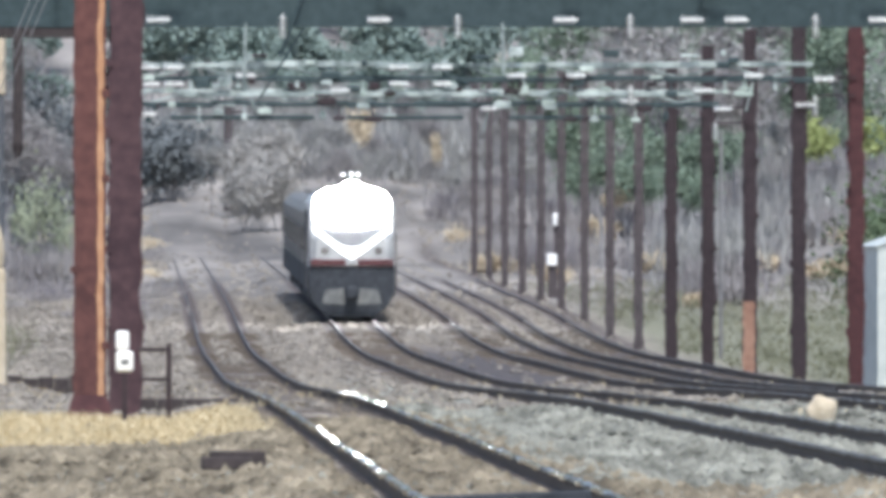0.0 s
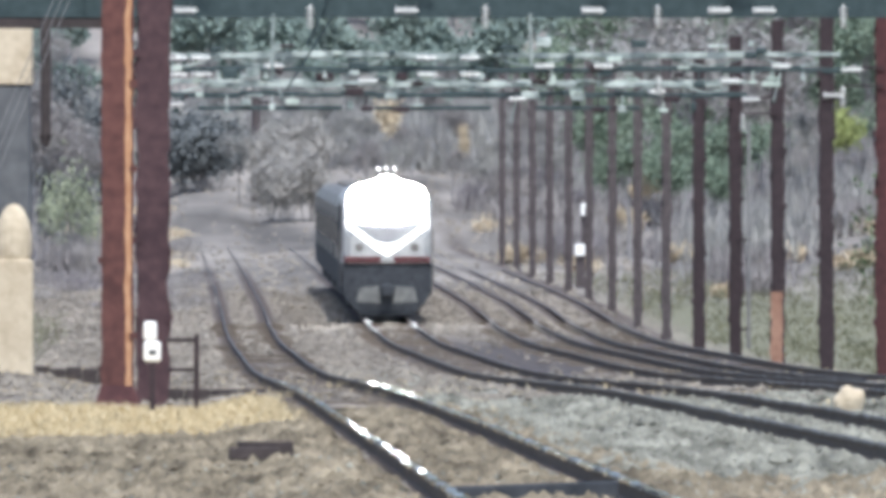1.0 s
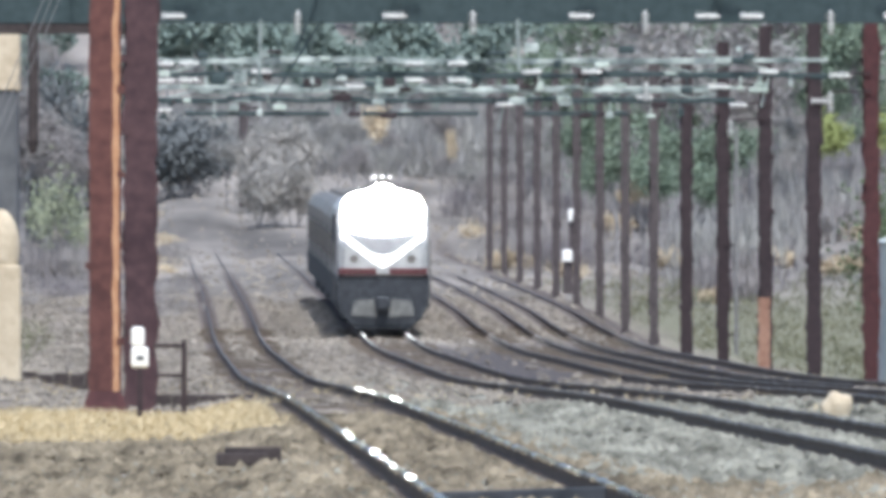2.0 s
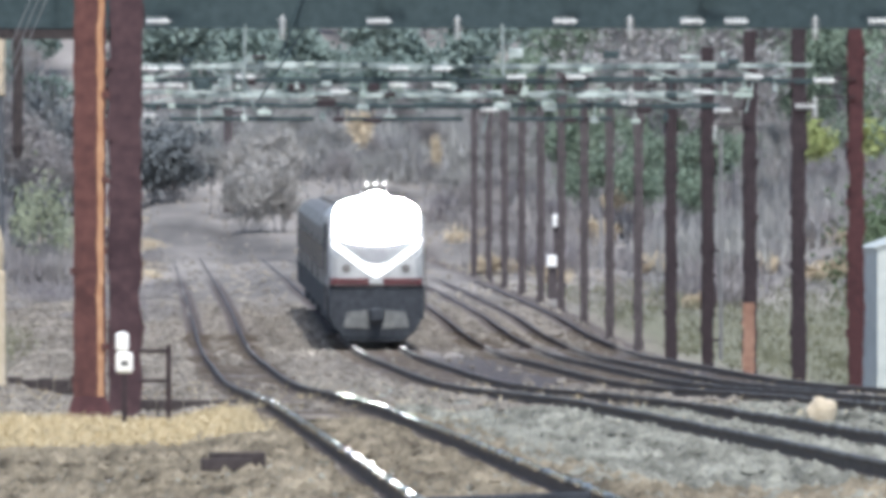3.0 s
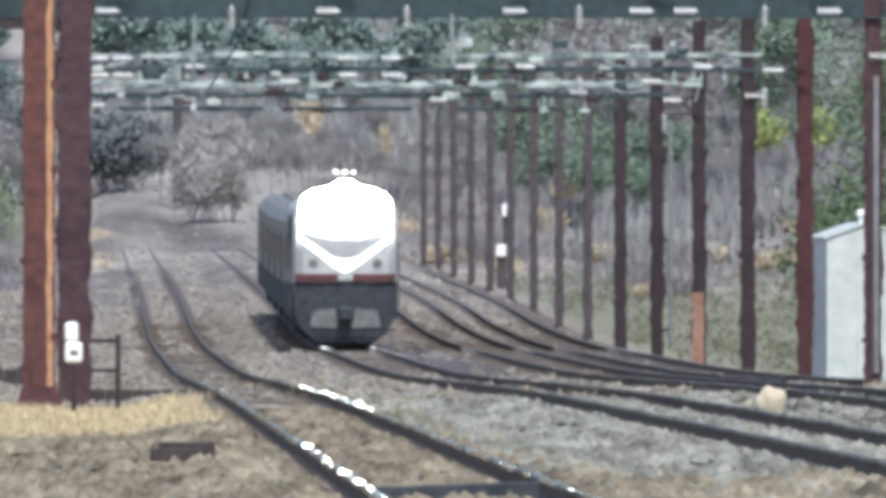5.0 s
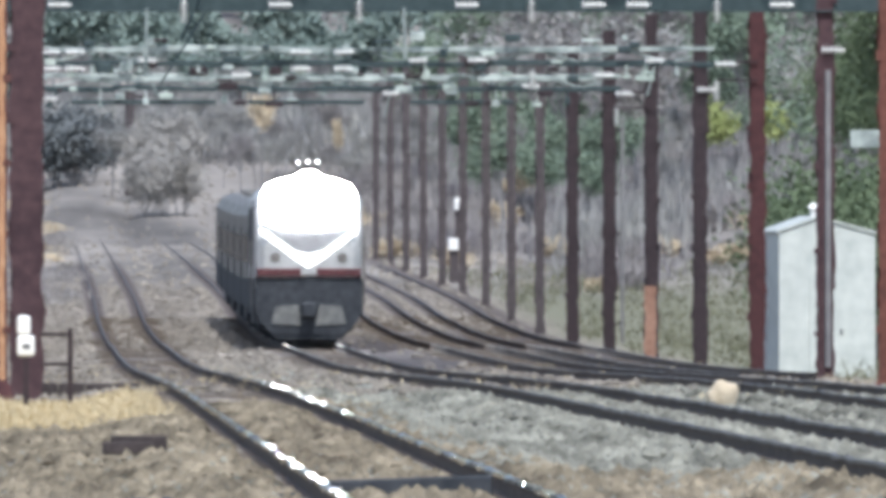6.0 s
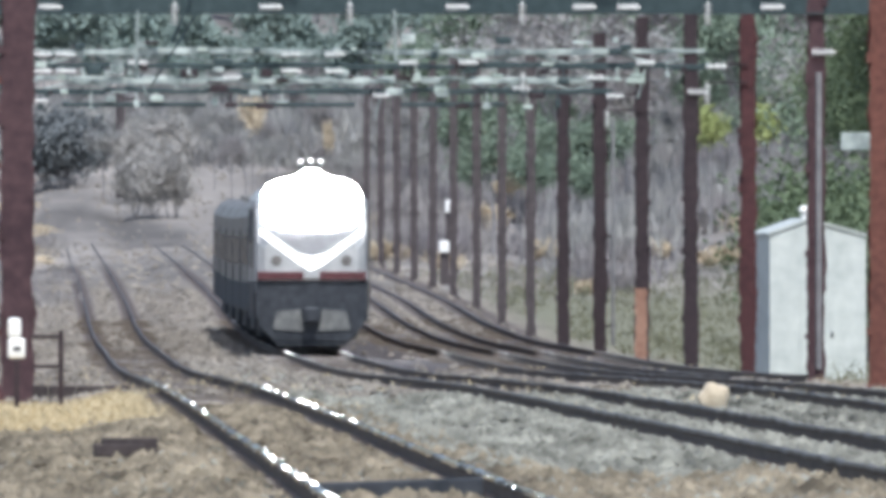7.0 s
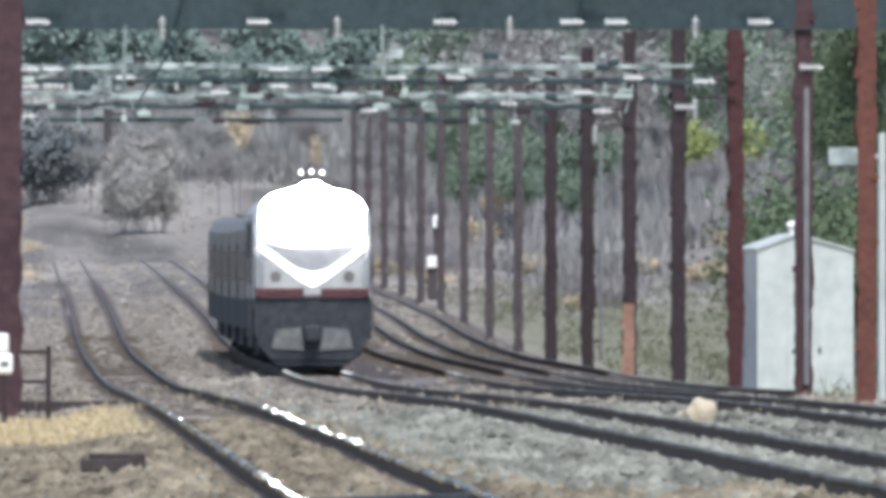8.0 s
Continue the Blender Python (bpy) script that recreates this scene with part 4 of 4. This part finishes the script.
PALE_BUSH = [shrub(80 + k, TWIG_PALE, "bleached_bush", "pale bleached leafless bush at the end of the line", 2.6, 2600, 0.22) for k in range(2)]
CREAM_TREE = crown_tree(77, 6.4, 1.15, LEAF_TAN, 1500, 0.13, "cream_tree", "slender tree with cream dry leaves in the woods")


# gaps in the brush: sight lines (in units of U) that stay open up to a distance
GAPS = ((630, 700, 1300), (735, 795, 1310), (345, 408, 1265), (55, 135, 1266), (252, 302, 1425), (640, 730, 1118), (546, 594, 1185))


def open_gap(a, d, margin=0):
    u = (a / d - SLOPE) / U
    return any(lo - margin < u < hi + margin and d < far for lo, hi, far in GAPS)


used = set()


def plant(kind, a, d, scale=1.0, slim=1.0):
    m = Matrix.Translation(place(a, d) - Vector((0, 0, 0.05))) @ pose(0, 0, 0, 0, 0, random.uniform(0, 360)) @ Matrix.Diagonal((scale * slim, scale * slim, scale, 1))
    if kind in used:
        ob = copy_thing(kind, Matrix())
    else:
        used.add(kind)
        ob = kind
    ob.matrix_basis = m


def woods():
    rng = random.Random(7)
    # walls of woods on both sides of the line, closing in at the far end
    for k in range(90):
        d = rng.uniform(850, 1600)
        left = rng.random() < 0.4
        a = rng.uniform(-26, -9) if left else rng.uniform(26, 48)
        if open_gap(a, d, 70):
            continue
        kind = rng.choice(BARE[1::2] if left else BARE if rng.random() < 0.7 else GREEN)
        plant(kind, a, d, rng.uniform(0.5, 0.9))
    # green crowns over the brush beyond the poles
    for k in range(34):
        d = rng.uniform(1350, 1640)
        plant(rng.choice(GREEN), across(rng.uniform(150, 900), d), d, rng.uniform(0.5, 0.8))
    for k in range(120):
        d = rng.uniform(1620, 1960)
        x = rng.uniform(-0.021, 0.027) * d
        plant(rng.choice(BARE[:2] + PINE + PINE), x + SLOPE * d, d, rng.uniform(0.3, 0.55))
    for k in range(90):
        d = rng.uniform(1960, 2500)
        x = rng.uniform(-0.021, 0.028) * d
        plant(rng.choice(BARE[:1] + PINE), x + SLOPE * d, d, rng.uniform(0.8, 1.2))
    for u, d, s in ((-775, 1150, 0.5), (-730, 1220, 0.45), (-690, 1160, 0.42), (-655, 1260, 0.4)):
        plant(BARE[3 if u < -700 else 1], across(u, d), d, s)
    for u, d, s in ((-705, 1100, 2.3), (-735, 1120, 2.0), (-672, 1130, 1.5)):
        plant(FRESH_BUSH, across(u, d), d, s, 0.5)
    for a, d, s in ((21.5, 640, 1.3), (23.5, 655, 1.6), (26, 700, 1.8), (across(900, 690), 690, 1.7), (across(960, 700), 700, 2.0), (across(1010, 720), 720, 2.0), (-8.5, 640, 0.9), (-7.0, 700, 0.7)):
        plant(GREEN_BUSH, a, d, s)
    for u, d, s in ((664, 1300, 1.05), (764, 1310, 1.0), (990, 1200, 1.0)):
        plant(YELLOW, across(u, d), d, s)
    for u, d, s in ((1045, 720, 0.6), (1075, 760, 0.7), (1120, 700, 0.8), (1035, 830, 0.7), (450, 1250, 0.5), (380, 1300, 0.5), (330, 1230, 0.42), (410, 1180, 0.4), (500, 1260, 0.48), (280, 1300, 0.45)):
        plant(NEAR_GREEN if d < 900 else GREEN[0 if s < 0.8 else 1], across(u, d), d, s)
    for u, d, s in ((250, 1500, 0.4), (322, 1420, 0.36)):
        plant(TAN, across(u, d), d, s)
    for u, d, s, slim in ((-146, 1450, 1.08, 0.6), (-12, 1460, 0.9, 0.3)):
        plant(CREAM_TREE, across(u, d), d, s, slim)
    for u, d, s in ((-352, 1436, 1.25), (-318, 1440, 1.4), (-286, 1438, 1.3), (-335, 1480, 1.5), (-300, 1486, 1.6)):
        plant(PALE_BUSH[d % 4 // 2], across(u, d), d, s, 0.8)
    for u, d, s in ((376, 1250, 1.15), (392, 1260, 0.8), (446, 1000, 0.65), (72, 1260, 0.9), (98, 1255, 1.0), (120, 1262, 0.7), (278, 1420, 1.4), (660, 1110, 0.8), (690, 1112, 0.9), (715, 1115, 0.7), (570, 1180, 0.9)):
        plant(TAN_BUSH, across(u, d), d, s)
    # evergreens added in place of an unidentified dark block
    for u, d, s in ((-520, 1540, 1.3), (-488, 1535, 1.5), (-456, 1545, 1.4), (-500, 1560, 1.6)):
        plant(DARK_BUSH, across(u, d), d, s)
    for u, d, s in ((-770, 1300, 3.4), (-735, 1310, 3.2), (-700, 1320, 2.9)):
        plant(DARK_BUSH, across(u, d), d, s, 0.42)
    for k in range(60):
        d = rng.uniform(1480, 1620)
        plant(rng.choice(BARE), across(rng.uniform(-420, 700), d), d, rng.uniform(0.18, 0.4))


woods()
foot_things()


def clumps(name, mat, seed, count, reach, spot, size, per, blade, label, tall=9.0):
    """Undergrowth as one mesh: tufts of thin blades or twigs. spot(rng) gives a place across and ahead."""
    rng = np.random.default_rng(seed)
    tufts = []
    for _ in range(count):
        a, d = spot(rng)
        while open_gap(a, d, 45) and size > 0.6:
            a, d = spot(rng)
        c = place(a, d)
        h = size * rng.uniform(0.5, 1.3)
        o = rng.normal(0, reach * h, (per, 2)) + (c.x, c.y)
        z0 = np.maximum(0.0, rng.uniform(-0.1, 0.7, per)) * h + c.z - 0.02
        ang, w = rng.uniform(0, math.pi, per), blade * rng.uniform(0.5, 1.2, per)
        side = np.stack((w * np.cos(ang), w * np.sin(ang)), 1)
        lean = rng.normal(0, 0.35 if tall > 5 else 0.1, (per, 2)) * min(h, tall * 2)
        up = np.minimum(h * rng.uniform(0.3, 0.6, per), tall * rng.uniform(0.6, 1.2, per))
        corners = (np.column_stack((o - side, z0)), np.column_stack((o + side, z0)), np.column_stack((o + lean, z0 + up)))
        tufts.append(np.stack(corners, 1).reshape(-1, 3))
    verts = np.concatenate(tufts).tolist()
    faces = [(k, k + 1, k + 2) for k in range(0, len(verts), 3)]
    ob = raw(name, verts, faces, mat)
    tagged(ob, label, "undergrowth", kind="stuff")


def between(a0, a1, d0, d1):
    return lambda rng: (rng.uniform(a0, a1), rng.uniform(d0, d1))


clumps("brush", TWIG, 1, 130, 0.45, between(25, 50, 960, 1650), 2.4, 560, 0.06, "grey-brown leafless brush at the foot of the woods", 1.3)
clumps("brush", TWIG_PLUM, 9, 150, 0.5, between(18.5, 46, 1000, 1560), 1.8, 560, 0.06, "purple-brown leafless brush below the woods", 1.1)
clumps("brush", TWIG_PLUM, 2, 120, 0.45, between(-24, -7, 760, 1650), 2.0, 460, 0.06, "grey-brown leafless brush on the bank", 1.2)
clumps("brush", TWIG_PLUM, 10, 90, 0.5, between(-22, -3, 1000, 1500), 1.3, 460, 0.06, "purple-brown brush low on the bank", 1.0)
clumps("brush", TWIG, 3, 320, 0.5, between(-18, 64, 1590, 1720), 3.2, 520, 0.08, "dense leafless brush closing the view", 1.6)
clumps("bank_grass", LEAF_TAN, 19, 70, 0.9, between(-6, 1.2, 1180, 1480), 0.42, 150, 0.05, "faded tan grass in patches on the far bank", 0.2)
clumps("bank_scrub", TWIG_PLUM, 20, 60, 0.9, between(-5, 1.6, 900, 1440), 0.55, 190, 0.06, "low purple-brown scrub on the far bank", 0.22)
clumps("dry_brush", LEAF_TAN, 8, 26, 0.45, between(18, 40, 900, 1500), 0.9, 260, 0.05, "tan dry brush below the green crowns")
clumps("dry_grass", STRAW, 4, 6000, 0.5, between(-6, 1.7, 312, 390), 0.15, 10, 0.012, "band of dry straw-coloured grass beside the track")
clumps("dry_grass", STRAW, 5, 700, 0.5, between(-4, 16, 330, 620), 0.14, 10, 0.014, "scattered tufts of dry straw grass")
clumps("weeds", WEED, 6, 1500, 0.5, between(17.5, 36, 560, 1150), 0.4, 14, 0.03, "low green weeds beyond the poles")
clumps("weeds", WEED, 7, 200, 0.5, between(-10, -3, 500, 900), 0.5, 16, 0.03, "low green weeds on the bank")


# ---- loose stones ----
def stones(name, mat, seed, count, spot, size, lift, label):
    rng = np.random.default_rng(seed)
    base = np.array(((1, 0, 0), (0, 1, 0), (-1, 0, 0), (0, -1, 0), (0, 0, 1), (0, 0, -1)), float)
    tris = ((0, 1, 4), (1, 2, 4), (2, 3, 4), (3, 0, 4), (1, 0, 5), (2, 1, 5), (3, 2, 5), (0, 3, 5))
    verts, faces = [], []
    while count:
        a, d = spot(rng)
        gap = min(abs(a - t - g) for t in (*TRACKS, SIDING) for g in (-0.7535, 0.7535))
        r = size * rng.uniform(0.5, 1.4) * (0.6 if gap < 0.3 else 1.0)
        if a < 1.6 and 314 < d < 386 and rng.uniform() < 0.85:
            continue
        if gap < 0.14 or (d > 420 and (gap < 0.4 or (d < 720 and 1.9 < a < 3.9 and rng.uniform() < 0.9) or (590 < d < 815 + 60 * noise.noise((a * 0.9, 3, 1)) and 6.4 < a < 15.9 and rng.uniform() < 0.92))):
            continue
        count -= 1
        c = place(a, d)
        ang = rng.uniform(0, 6.28)
        v = base * rng.uniform(0.6, 1.2, (6, 3)) * r * np.array((1.1, 1.1, 0.75)) + rng.normal(0, 0.12 * r, (6, 3))
        co, si = math.cos(ang), math.sin(ang)
        k = len(verts)
        top = c.z + r * lift
        verts += [(c.x + x * co - y * si, c.y + x * si + y * co, top + z) for x, y, z in v.tolist()]
        faces += [(k + i, k + j, k + m) for i, j, m in tris]
    tagged(raw(name, verts, faces, mat), label, "stones", kind="stuff")


stones("ballast", STONE, 11, 11000, lambda r: (r.uniform(4.1, 9.4), 185 + 215 * r.uniform() ** 1.3), 0.085, 0.3, "pale grey crushed ballast between the tracks")
stones("ballast", STONE, 12, 5000, lambda r: (r.uniform(9.3, 14.5), r.uniform(280, 430)), 0.08, 0.3, "pale grey crushed ballast between the rusty tracks")
stones("gravel", BROWN_STONE, 13, 11000, lambda r: (r.uniform(-2.5, 4.6), 180 + 180 * r.uniform() ** 1.3), 0.078, 0.3, "dusty brown gravel in and beside the track")
stones("gravel", STONE, 14, 2500, lambda r: (r.uniform(-2.5, 4.6), r.uniform(180, 262)), 0.05, 0.3, "scattered grey stones in the brown gravel")
stones("gravel", BROWN_STONE, 15, 3600, lambda r: (r.uniform(3.6, 8.0), r.uniform(180, 222)), 0.10, 0.3, "rusty brown gravel spilt over the ballast")
stones("clods", CLOD, 16, 14000, lambda r: (r.uniform(-9, 16), r.uniform(400, 1000)), 0.09, 0.25, "pale dusty earth clods between the tracks")
stones("clods", CLOD, 17, 2600, lambda r: (r.uniform(-12, 24), r.uniform(1000, 1600)), 0.14, 0.15, "pale dusty earth far along the line")


# ---- what moves ----
def motions():
    speed = 243.0 / 8
    for car, back in TRAIN:
        rows = []
        for k in range(17):
            t = k * 0.5
            d = 900.0 - speed * t + back
            tilt = math.degrees(math.atan((rail_z(d + 18) - rail_z(d + 2)) / 16))
            rows.append((t, pose(TRAIN_A - SLOPE * d, d, rail_z(d + 2), tilt, 0, TURN)))
        walk(car, rows)


motions()
